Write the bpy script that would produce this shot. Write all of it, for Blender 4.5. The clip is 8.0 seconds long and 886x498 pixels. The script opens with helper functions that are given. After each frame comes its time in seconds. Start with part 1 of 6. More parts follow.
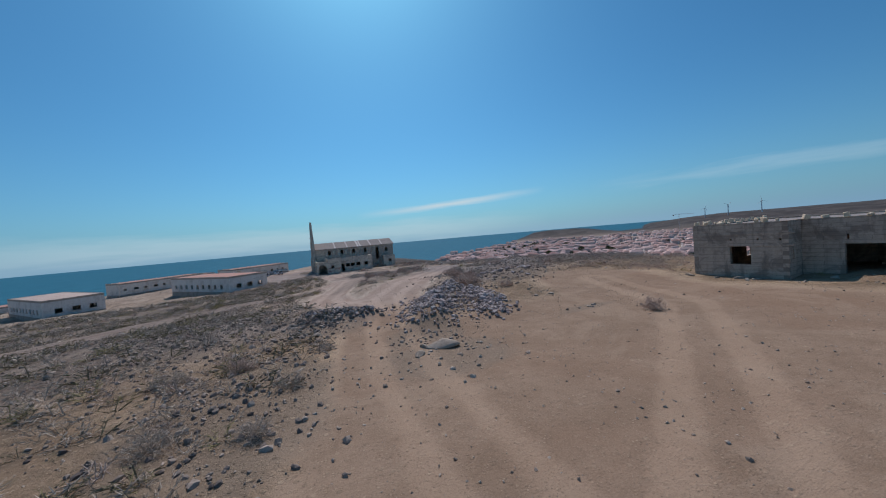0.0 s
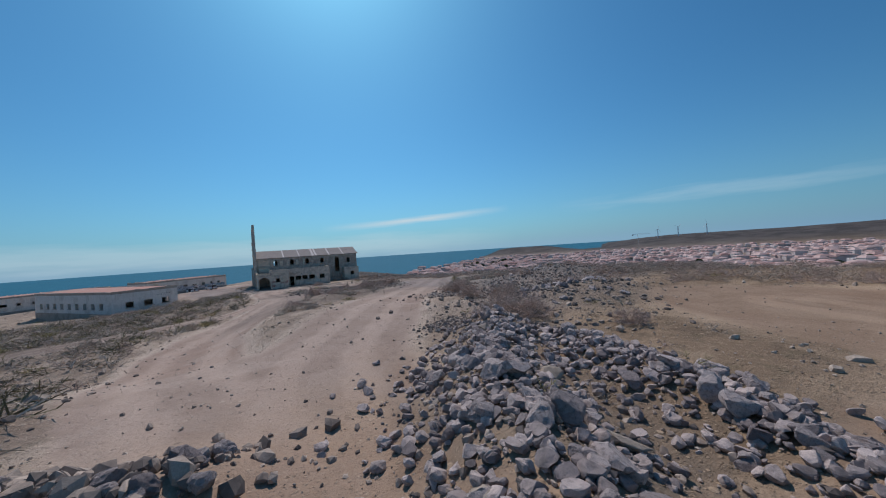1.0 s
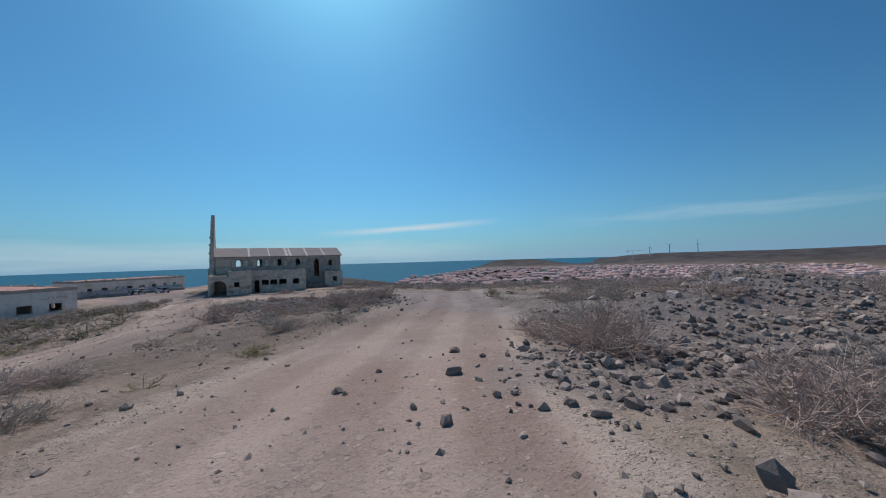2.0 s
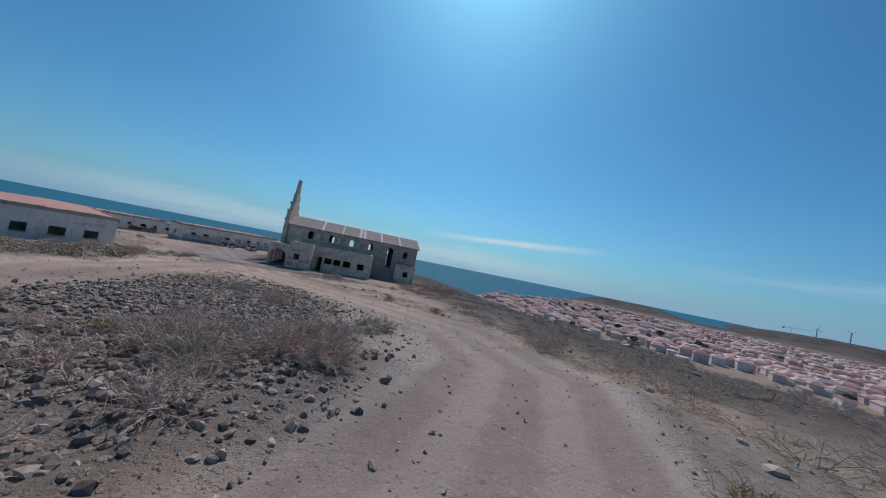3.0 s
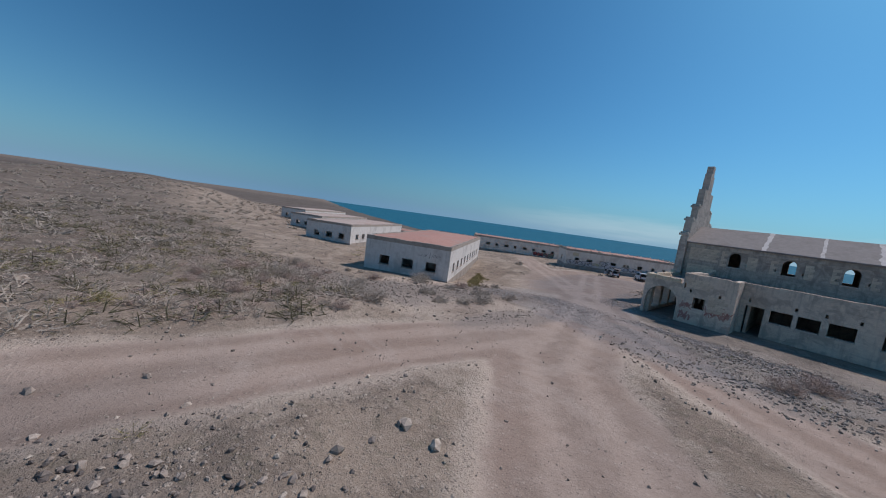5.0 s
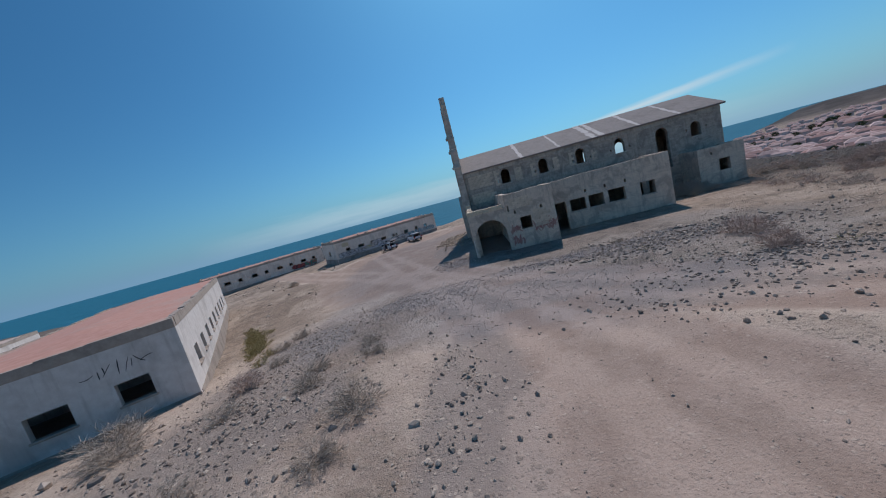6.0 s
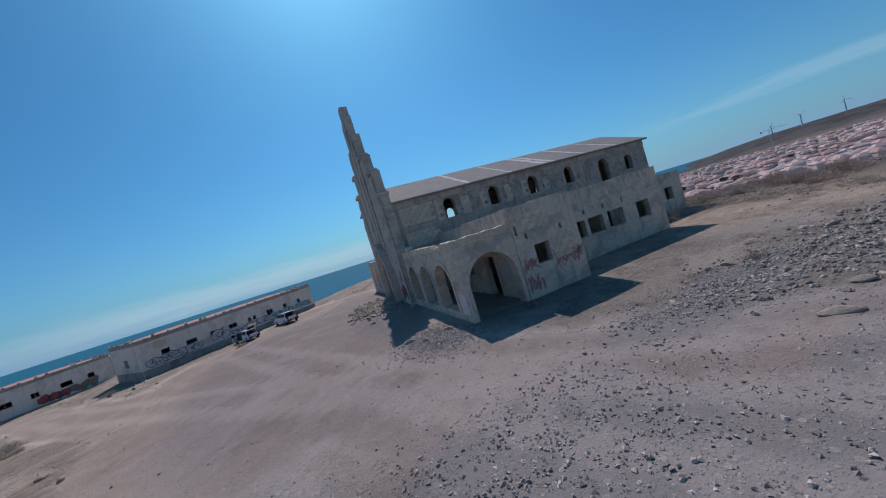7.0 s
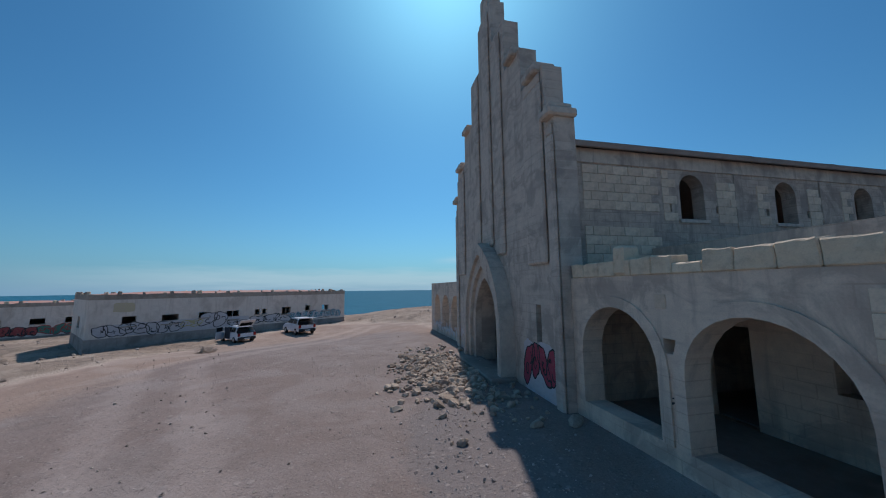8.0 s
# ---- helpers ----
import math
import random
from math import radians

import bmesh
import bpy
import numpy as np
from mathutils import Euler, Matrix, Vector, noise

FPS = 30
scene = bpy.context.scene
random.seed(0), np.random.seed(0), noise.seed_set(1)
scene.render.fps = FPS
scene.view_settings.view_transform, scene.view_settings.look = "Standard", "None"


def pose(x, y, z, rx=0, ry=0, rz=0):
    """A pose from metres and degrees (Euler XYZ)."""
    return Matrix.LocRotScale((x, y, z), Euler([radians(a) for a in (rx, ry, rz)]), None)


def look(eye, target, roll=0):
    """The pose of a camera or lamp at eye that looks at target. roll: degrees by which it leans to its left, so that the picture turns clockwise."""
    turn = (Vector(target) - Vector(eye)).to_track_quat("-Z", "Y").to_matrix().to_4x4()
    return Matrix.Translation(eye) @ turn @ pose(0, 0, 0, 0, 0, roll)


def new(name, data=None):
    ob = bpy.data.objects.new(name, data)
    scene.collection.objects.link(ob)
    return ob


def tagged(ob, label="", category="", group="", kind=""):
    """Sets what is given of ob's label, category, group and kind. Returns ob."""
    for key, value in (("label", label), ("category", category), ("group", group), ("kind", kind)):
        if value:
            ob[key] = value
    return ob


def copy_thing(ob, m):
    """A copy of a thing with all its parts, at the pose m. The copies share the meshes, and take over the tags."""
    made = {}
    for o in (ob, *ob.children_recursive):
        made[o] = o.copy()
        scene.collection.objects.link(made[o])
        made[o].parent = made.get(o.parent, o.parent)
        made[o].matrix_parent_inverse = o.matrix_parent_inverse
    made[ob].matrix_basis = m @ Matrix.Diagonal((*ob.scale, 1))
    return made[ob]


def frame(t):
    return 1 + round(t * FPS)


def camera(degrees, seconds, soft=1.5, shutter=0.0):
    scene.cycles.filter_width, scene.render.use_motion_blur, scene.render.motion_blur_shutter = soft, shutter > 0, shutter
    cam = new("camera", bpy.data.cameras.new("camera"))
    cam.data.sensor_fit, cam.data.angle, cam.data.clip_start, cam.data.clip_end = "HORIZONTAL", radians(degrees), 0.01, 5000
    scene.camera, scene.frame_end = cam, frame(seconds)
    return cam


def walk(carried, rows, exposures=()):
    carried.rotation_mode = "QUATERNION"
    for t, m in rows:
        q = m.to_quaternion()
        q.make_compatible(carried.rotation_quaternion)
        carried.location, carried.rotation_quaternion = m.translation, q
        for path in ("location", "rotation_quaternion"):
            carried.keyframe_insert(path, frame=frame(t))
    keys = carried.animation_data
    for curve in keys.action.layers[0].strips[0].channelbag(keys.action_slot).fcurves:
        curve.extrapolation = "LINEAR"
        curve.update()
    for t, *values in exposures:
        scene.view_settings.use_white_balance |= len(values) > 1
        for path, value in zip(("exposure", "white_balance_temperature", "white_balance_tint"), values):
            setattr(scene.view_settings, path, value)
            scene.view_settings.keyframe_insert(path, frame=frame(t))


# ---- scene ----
# ---------------------------------------------------------------- camera
cam = camera(106.5, 8.0, soft=1.1)
PATH = [
    (0, (-6.157, -110.300, 8.176), (-5.328, -108.481, 8.097), -4.9),
    (0.5, (-4.459, -102.651, 7.679), (-3.353, -100.987, 7.594), -9.3),
    (1, (-1.351, -94.517, 6.532), (-0.336, -92.794, 6.533), -3.8),
    (1.5, (1.065, -86.735, 6.074), (2.061, -85.002, 6.107), -1.6),
    (1.7, (2.159, -84.117, 5.711), (3.205, -82.413, 5.759), -2.4),
    (2.8, (10.644, -69.619, 5.458), (11.526, -67.828, 5.573), 5.7),
    (3, (12.298, -67.052, 5.618), (12.822, -65.123, 5.696), 11.2),
    (3.5, (15.834, -60.483, 6.126), (15.007, -58.670, 5.953), 20.7),
    (4, (17.630, -54.941, 6.625), (15.962, -53.897, 6.269), 22.4),
    (4.2, (17.584, -52.477, 6.812), (15.827, -51.579, 6.484), 22.2),
    (5.3, (6.729, -41.286, 6.107), (5.479, -39.734, 5.938), -1.3),
    (5.5, (4.762, -39.424, 5.824), (3.760, -37.702, 5.645), -5.9),
    (6, (0.597, -34.994, 5.187), (0.360, -33.030, 4.898), -15.1),
    (6.5, (-2.878, -28.689, 4.517), (-2.547, -26.732, 4.267), -15.1),
    (7, (-5.013, -22.357, 4.001), (-4.334, -20.478, 3.921), -17.2),
    (7.5, (-5.656, -15.325, 3.614), (-5.035, -13.424, 3.650), -7.0),
    (8, (-5.098, -7.986, 3.130), (-4.662, -6.048, 3.360), -0.6),
]
walk(cam, [(t, look(eye, target, roll)) for t, eye, target, roll in PATH], exposures=((0.0, 0.20, 6500, 20), (5.5, 0.20, 6450, 20), (7.0, 0.20, 6200, 20), (7.5, 0.20, 6300, 20), (8.0, 0.20, 6400, 20)))

# ---------------------------------------------------------------- light
SUN_AZ, SUN_EL = 13.5, 51.0   # degrees right of +y, and above the horizon
SEA_Z = -35.0
world = bpy.data.worlds.new("sky")
scene.world = world
world.use_nodes = True
wt = world.node_tree
wt.nodes.clear()
w_out = wt.nodes.new("ShaderNodeOutputWorld")
w_bg = wt.nodes.new("ShaderNodeBackground")
w_sky = wt.nodes.new("ShaderNodeTexSky")
w_sky.sky_type = 'NISHITA'
w_sky.sun_disc = False
w_sky.sun_elevation = radians(SUN_EL)
w_sky.sun_rotation = radians(SUN_AZ)
w_sky.altitude = 60.0
w_sky.air_density = 1.0
w_sky.dust_density = 1.0
w_sky.ozone_density = 2.5
w_bg.inputs["Strength"].default_value = 0.078
# thin bands of high cloud low over the sea
w_tc = wt.nodes.new("ShaderNodeTexCoord")
w_sep = wt.nodes.new("ShaderNodeSeparateXYZ")
wt.links.new(w_tc.outputs["Generated"], w_sep.inputs[0])


def wmath(op, a, b=None, c=None, clamp=False):
    n = wt.nodes.new("ShaderNodeMath")
    n.operation, n.use_clamp = op, clamp
    for k, v in enumerate((a, b, c)):
        if v is None:
            continue
        if isinstance(v, (int, float)):
            n.inputs[k].default_value = v
        else:
            wt.links.new(v, n.inputs[k])
    return n.outputs[0]


def wband(v, lo, hi, edge):
    """1 between lo and hi, with soft edges."""
    a = wmath('MULTIPLY', wmath('SUBTRACT', v, lo), 1.0 / edge, clamp=True)
    b = wmath('MULTIPLY', wmath('SUBTRACT', hi, v), 1.0 / edge, clamp=True)
    return wmath('MULTIPLY', a, b)


w_az = wmath('ARCTAN2', w_sep.outputs[0], w_sep.outputs[1])
w_el = wmath('ARCSINE', w_sep.outputs[2])
w_comb = wt.nodes.new("ShaderNodeCombineXYZ")
wt.links.new(w_az, w_comb.inputs[0])
wt.links.new(wmath('MULTIPLY', w_el, 9.0), w_comb.inputs[1])
w_noise = wt.nodes.new("ShaderNodeTexNoise")
w_noise.inputs["Scale"].default_value = 7.0
w_noise.inputs["Detail"].default_value = 5.0
wt.links.new(w_comb.outputs[0], w_noise.inputs["Vector"])
w_n = w_noise.outputs["Fac"]
# main streak, slightly tilted
w_t1 = wmath('SUBTRACT', w_el, wmath('MULTIPLY', w_az, 0.055))
w_t1 = wmath('ADD', w_t1, wmath('MULTIPLY', wmath('SUBTRACT', w_n, 0.5), 0.012))
w_c1 = wmath('MULTIPLY', wband(w_t1, 0.056, 0.080, 0.010), wband(w_az, 0.18, 0.74, 0.24))
# faint veils
w_t2 = wmath('ADD', w_el, wmath('MULTIPLY', wmath('SUBTRACT', w_n, 0.5), 0.05))
w_c2 = wmath('MULTIPLY', wband(w_t2, -0.01, 0.062, 0.03), wband(w_az, -0.75, 0.75, 0.35))
w_c3 = wmath('MULTIPLY', wband(w_t2, 0.075, 0.115, 0.02), wband(w_az, 0.85, 1.6, 0.25))
w_side = wmath('COSINE', wmath('SUBTRACT', w_az, radians(SUN_AZ + 6)))
w_near = wmath('MULTIPLY_ADD', wmath('ABSOLUTE', w_side), 0.55, 0.45, clamp=True)
w_haze = wmath('MULTIPLY', wmath('POWER', 2.718, wmath('MULTIPLY', wmath('MAXIMUM', w_el, 0.0), -9.5)), 0.80)
w_mask = wmath('ADD', wmath('MULTIPLY', w_c1, 0.95), wmath('ADD', wmath('MULTIPLY', w_c2, 0.40), wmath('MULTIPLY', w_c3, 0.22)), clamp=True)
w_mix = wt.nodes.new("ShaderNodeMix")
w_mix.data_type = 'RGBA'
wt.links.new(w_mask, w_mix.inputs[0])
w_tint = wt.nodes.new("ShaderNodeMix")
w_tint.data_type, w_tint.blend_type = 'RGBA', 'MULTIPLY'
w_tint.inputs[0].default_value = 1.0
w_tint.inputs[7].default_value = (0.28, 0.805, 1.0, 1)
w_deep = wt.nodes.new("ShaderNodeVectorMath")
w_deep.operation = 'SCALE'
wt.links.new(w_sky.outputs[0], w_deep.inputs[0])
wt.links.new(wmath('MULTIPLY_ADD', wmath('POWER', w_near, 1.5), 0.40, 0.64), w_deep.inputs["Scale"])
wt.links.new(w_deep.outputs[0], w_tint.inputs[6])
w_low = wt.nodes.new("ShaderNodeMix")
w_low.data_type = 'RGBA'
wt.links.new(w_haze, w_low.inputs[0])
wt.links.new(w_tint.outputs[2], w_low.inputs[6])
w_veil = wt.nodes.new("ShaderNodeMix")
w_veil.data_type = 'RGBA'
wt.links.new(wmath('POWER', w_near, 1.5), w_veil.inputs[0])
w_veil.inputs[6].default_value, w_veil.inputs[7].default_value = (1.05, 2.75, 4.75, 1), (2.9, 5.0, 6.5, 1)
wt.links.new(w_veil.outputs[2], w_low.inputs[7])
wt.links.new(w_low.outputs[2], w_mix.inputs[6])
w_mix.inputs[7].default_value = (5.4, 7.3, 7.8, 1)
wt.links.new(w_mix.outputs[2], w_bg.inputs["Color"])
wt.links.new(w_bg.outputs[0], w_out.inputs["Surface"])

sun_data = bpy.data.lights.new("sun", 'SUN')
sun_data.energy, sun_data.angle, sun_data.color = 2.5, radians(0.53), (1.0, 0.95, 0.88)
sun = new("sun", sun_data)
sun_from = Vector((math.sin(radians(SUN_AZ)) * math.cos(radians(SUN_EL)), math.cos(radians(SUN_AZ)) * math.cos(radians(SUN_EL)), math.sin(radians(SUN_EL))))
sun.matrix_world = look(sun_from * 200, (0, 0, 0))


# ---------------------------------------------------------------- materials
class Nodes:
    """Short way to write a node material."""

    def __init__(self, name):
        self.mat = bpy.data.materials.new(name)
        self.mat.use_nodes = True
        self.t = self.mat.node_tree
        self.t.nodes.clear()
        self.out = self.t.nodes.new("ShaderNodeOutputMaterial")
        self.bsdf = self.t.nodes.new("ShaderNodeBsdfPrincipled")
        self.t.links.new(self.bsdf.outputs[0], self.out.inputs["Surface"])
        tc = self.t.nodes.new("ShaderNodeTexCoord")
        self.obj = tc.outputs["Object"]
        geo = self.t.nodes.new("ShaderNodeNewGeometry")
        self.pos, self.island = geo.outputs["Position"], geo.outputs["Random Per Island"]
        self.normal = geo.outputs["Normal"]
        self.rand = self.t.nodes.new("ShaderNodeObjectInfo").outputs["Random"]

    def put(self, v, sock):
        if isinstance(v, (int, float)):
            sock.default_value = v
        elif isinstance(v, tuple):
            sock.default_value = v if len(v) == 4 else (*v, 1)
        else:
            self.t.links.new(v, sock)

    def noise(self, vec, scale, detail=4.0, rough=0.55, dist=0.0):
        n = self.t.nodes.new("ShaderNodeTexNoise")
        n.inputs["Scale"].default_value, n.inputs["Detail"].default_value = scale, detail
        n.inputs["Roughness"].default_value, n.inputs["Distortion"].default_value = rough, dist
        self.put(vec, n.inputs["Vector"])
        return n.outputs["Fac"]

    def voronoi(self, vec, scale, feature='F1'):
        n = self.t.nodes.new("ShaderNodeTexVoronoi")
        n.feature = feature
        n.inputs["Scale"].default_value = scale
        self.put(vec, n.inputs["Vector"])
        return n.outputs["Distance"]

    def cells(self, vec, scale):
        n = self.t.nodes.new("ShaderNodeTexVoronoi")
        n.inputs["Scale"].default_value = scale
        self.put(vec, n.inputs["Vector"])
        return n.outputs["Distance"], n.outputs["Color"]

    def ramp(self, v, lo, hi, a=0.0, b=1.0):
        n = self.t.nodes.new("ShaderNodeMapRange")
        n.interpolation_type = 'SMOOTHSTEP'
        self.put(v, n.inputs[0])
        for k, val in enumerate((lo, hi, a, b)):
            n.inputs[k + 1].default_value = val
        return n.outputs[0]

    def math(self, op, a, b=0.0):
        n = self.t.nodes.new("ShaderNodeMath")
        n.operation = op
        self.put(a, n.inputs[0])
        self.put(b, n.inputs[1])
        return n.outputs[0]

    def mix(self, fac, a, b, how='MIX'):
        n = self.t.nodes.new("ShaderNodeMix")
        n.data_type, n.blend_type = 'RGBA', how
        self.put(fac, n.inputs[0])
        self.put(a, n.inputs[6])
        self.put(b, n.inputs[7])
        return n.outputs[2]

    def swizzle(self, vec, sx=1.0, sy=1.0, plane="xz"):
        s = self.t.nodes.new("ShaderNodeSeparateXYZ")
        self.put(vec, s.inputs[0])
        c = self.t.nodes.new("ShaderNodeCombineXYZ")
        for k, (axis, f) in enumerate(zip(plane, (sx, sy))):
            self.put(self.math('MULTIPLY', s.outputs["xyz".index(axis)], f), c.inputs[k])
        return c.outputs[0]

    def axis(self, vec, k):
        s = self.t.nodes.new("ShaderNodeSeparateXYZ")
        self.put(vec, s.inputs[0])
        return s.outputs[k]

    def attr(self, name):
        n = self.t.nodes.new("ShaderNodeAttribute")
        n.attribute_name = name
        return n.outputs["Fac"]

    def bump(self, h, strength=0.3, dist=0.02, before=None):
        n = self.t.nodes.new("ShaderNodeBump")
        n.inputs["Strength"].default_value, n.inputs["Distance"].default_value = strength, dist
        self.put(h, n.inputs["Height"])
        if before is not None:
            self.t.links.new(before, n.inputs["Normal"])
        return n.outputs[0]

    def done(self, color, rough=0.9, normal=None, metal=0.0, spec=0.3):
        self.put(color, self.bsdf.inputs["Base Color"])
        self.put(rough, self.bsdf.inputs["Roughness"])
        self.bsdf.inputs["Metallic"].default_value = metal
        self.bsdf.inputs["Specular IOR Level"].default_value = spec
        if normal is not None:
            self.t.links.new(normal, self.bsdf.inputs["Normal"])
        return self.mat


def mat_block_wall(name, tint, dark, pale, plaster=0.45, joints=0.26, size=(0.51, 0.26)):
    """Weathered concrete block wall, in places still rendered, stained and streaked."""
    n = Nodes(name)
    v = n.swizzle(n.obj)
    br = n.t.nodes.new("ShaderNodeTexBrick")
    br.inputs["Scale"].default_value = 1.0
    br.inputs["Mortar Size"].default_value = 0.012
    br.inputs["Mortar Smooth"].default_value = 0.4
    br.inputs["Brick Width"].default_value, br.inputs["Row Height"].default_value = size
    br.inputs["Color1"].default_value, br.inputs["Color2"].default_value = (0.35, 0.35, 0.35, 1), (0.65, 0.65, 0.65, 1)
    n.put(v, br.inputs["Vector"])
    big = n.noise(n.obj, 0.55, 6, 0.6)
    mid = n.noise(n.obj, 3.1, 6, 0.65)
    fine = n.noise(n.obj, 38.0, 5, 0.7)
    streak = n.noise(n.swizzle(n.obj, 3.2, 0.35), 1.0, 5, 0.65, 0.3)
    bare = n.ramp(big, plaster - 0.07, plaster + 0.10)
    col = n.mix(n.ramp(mid, 0.3, 0.72), tint, pale)
    col = n.mix(n.math('MULTIPLY', bare, 0.14), col, br.outputs["Color"], 'OVERLAY')
    joint = n.math('MULTIPLY', br.outputs["Fac"], n.math('ADD', n.math('MULTIPLY', bare, joints), 0.03))
    col = n.mix(joint, col, dark)
    col = n.mix(n.math('MULTIPLY', n.ramp(streak, 0.50, 0.70), 0.55), col, dark)
    band = n.noise(n.swizzle(n.obj, 0.35, 2.6), 1.0, 4, 0.6, 0.5)
    col = n.mix(n.math('MULTIPLY', n.ramp(band, 0.53, 0.63), 0.28), col, dark)
    col = n.mix(n.math('MULTIPLY', n.ramp(n.noise(n.obj, 0.9, 6, 0.65, 1.0), 0.48, 0.62), 0.6), col, dark)
    col = n.mix(n.math('MULTIPLY', n.ramp(n.noise(n.obj, 1.5, 5, 0.6, 0.6), 0.58, 0.7), 0.35), col, pale)
    col = n.mix(n.math('MULTIPLY', n.ramp(fine, 0.35, 0.8), 0.3), col, dark)
    h = n.math('ADD', n.math('MULTIPLY', fine, 0.35), n.math('MULTIPLY', mid, 0.9))
    h = n.math('SUBTRACT', h, n.math('MULTIPLY', joint, 1.4))
    return n.done(col, 0.94, n.bump(h, 0.55, 0.03), spec=0.15)


def mat_stained(name, a, b, stain, scale=1.0, amount=0.5, rough=0.9, grain=0.25, streaks=0.0):
    """A plain mineral surface with stains at two scales and grain."""
    n = Nodes(name)
    big = n.noise(n.obj, 0.6 * scale, 6, 0.62, 0.4)
    mid = n.noise(n.obj, 4.0 * scale, 6, 0.65)
    fine = n.noise(n.obj, 45.0 * scale, 4, 0.7)
    col = n.mix(n.ramp(mid, 0.28, 0.75), a, b)
    col = n.mix(n.math('MULTIPLY', n.ramp(big, 0.48, 0.68), amount), col, stain)
    if streaks:
        s = n.noise(n.swizzle(n.obj, 5.0, 0.5), 1.0, 4, 0.6)
        col = n.mix(n.math('MULTIPLY', n.ramp(s, 0.5, 0.74), streaks), col, stain)
    col = n.mix(n.math('MULTIPLY', n.ramp(fine, 0.35, 0.8), grain), col, stain)
    h = n.math('ADD', n.math('MULTIPLY', fine, 0.3), n.math('MULTIPLY', mid, 0.8))
    return n.done(col, rough, n.bump(h, 0.4, 0.02), spec=0.2)


def mat_piece(name, a, b, dark, per_object=True, scale=6.0, rough=0.92, bump=0.5):
    """Loose pieces (stones, blocks) that each take a shade of their own."""
    n = Nodes(name)
    r = n.rand if per_object else n.island
    col = n.mix(r, a, b)
    m = n.noise(n.obj, scale, 6, 0.65)
    f = n.noise(n.obj, scale * 9, 4, 0.7)
    col = n.mix(n.math('MULTIPLY', n.ramp(m, 0.42, 0.72), 0.6), col, dark)
    col = n.mix(n.math('MULTIPLY', n.ramp(f, 0.4, 0.8), 0.35), col, dark)
    return n.done(col, rough, n.bump(n.math('ADD', m, n.math('MULTIPLY', f, 0.5)), bump, 0.03), spec=0.2)


def mat_plain(name, color, rough=0.6, metal=0.0, spec=0.4, wear=0.12, dirt=(0.18, 0.14, 0.11)):
    n = Nodes(name)
    m = n.noise(n.obj, 7.0, 6, 0.65)
    col = n.mix(n.math('MULTIPLY', n.ramp(m, 0.45, 0.75), wear), color, dirt)
    return n.done(col, n.ramp(m, 0.2, 0.8, max(0.02, rough - 0.08), min(1, rough + 0.12)), None, metal, spec)


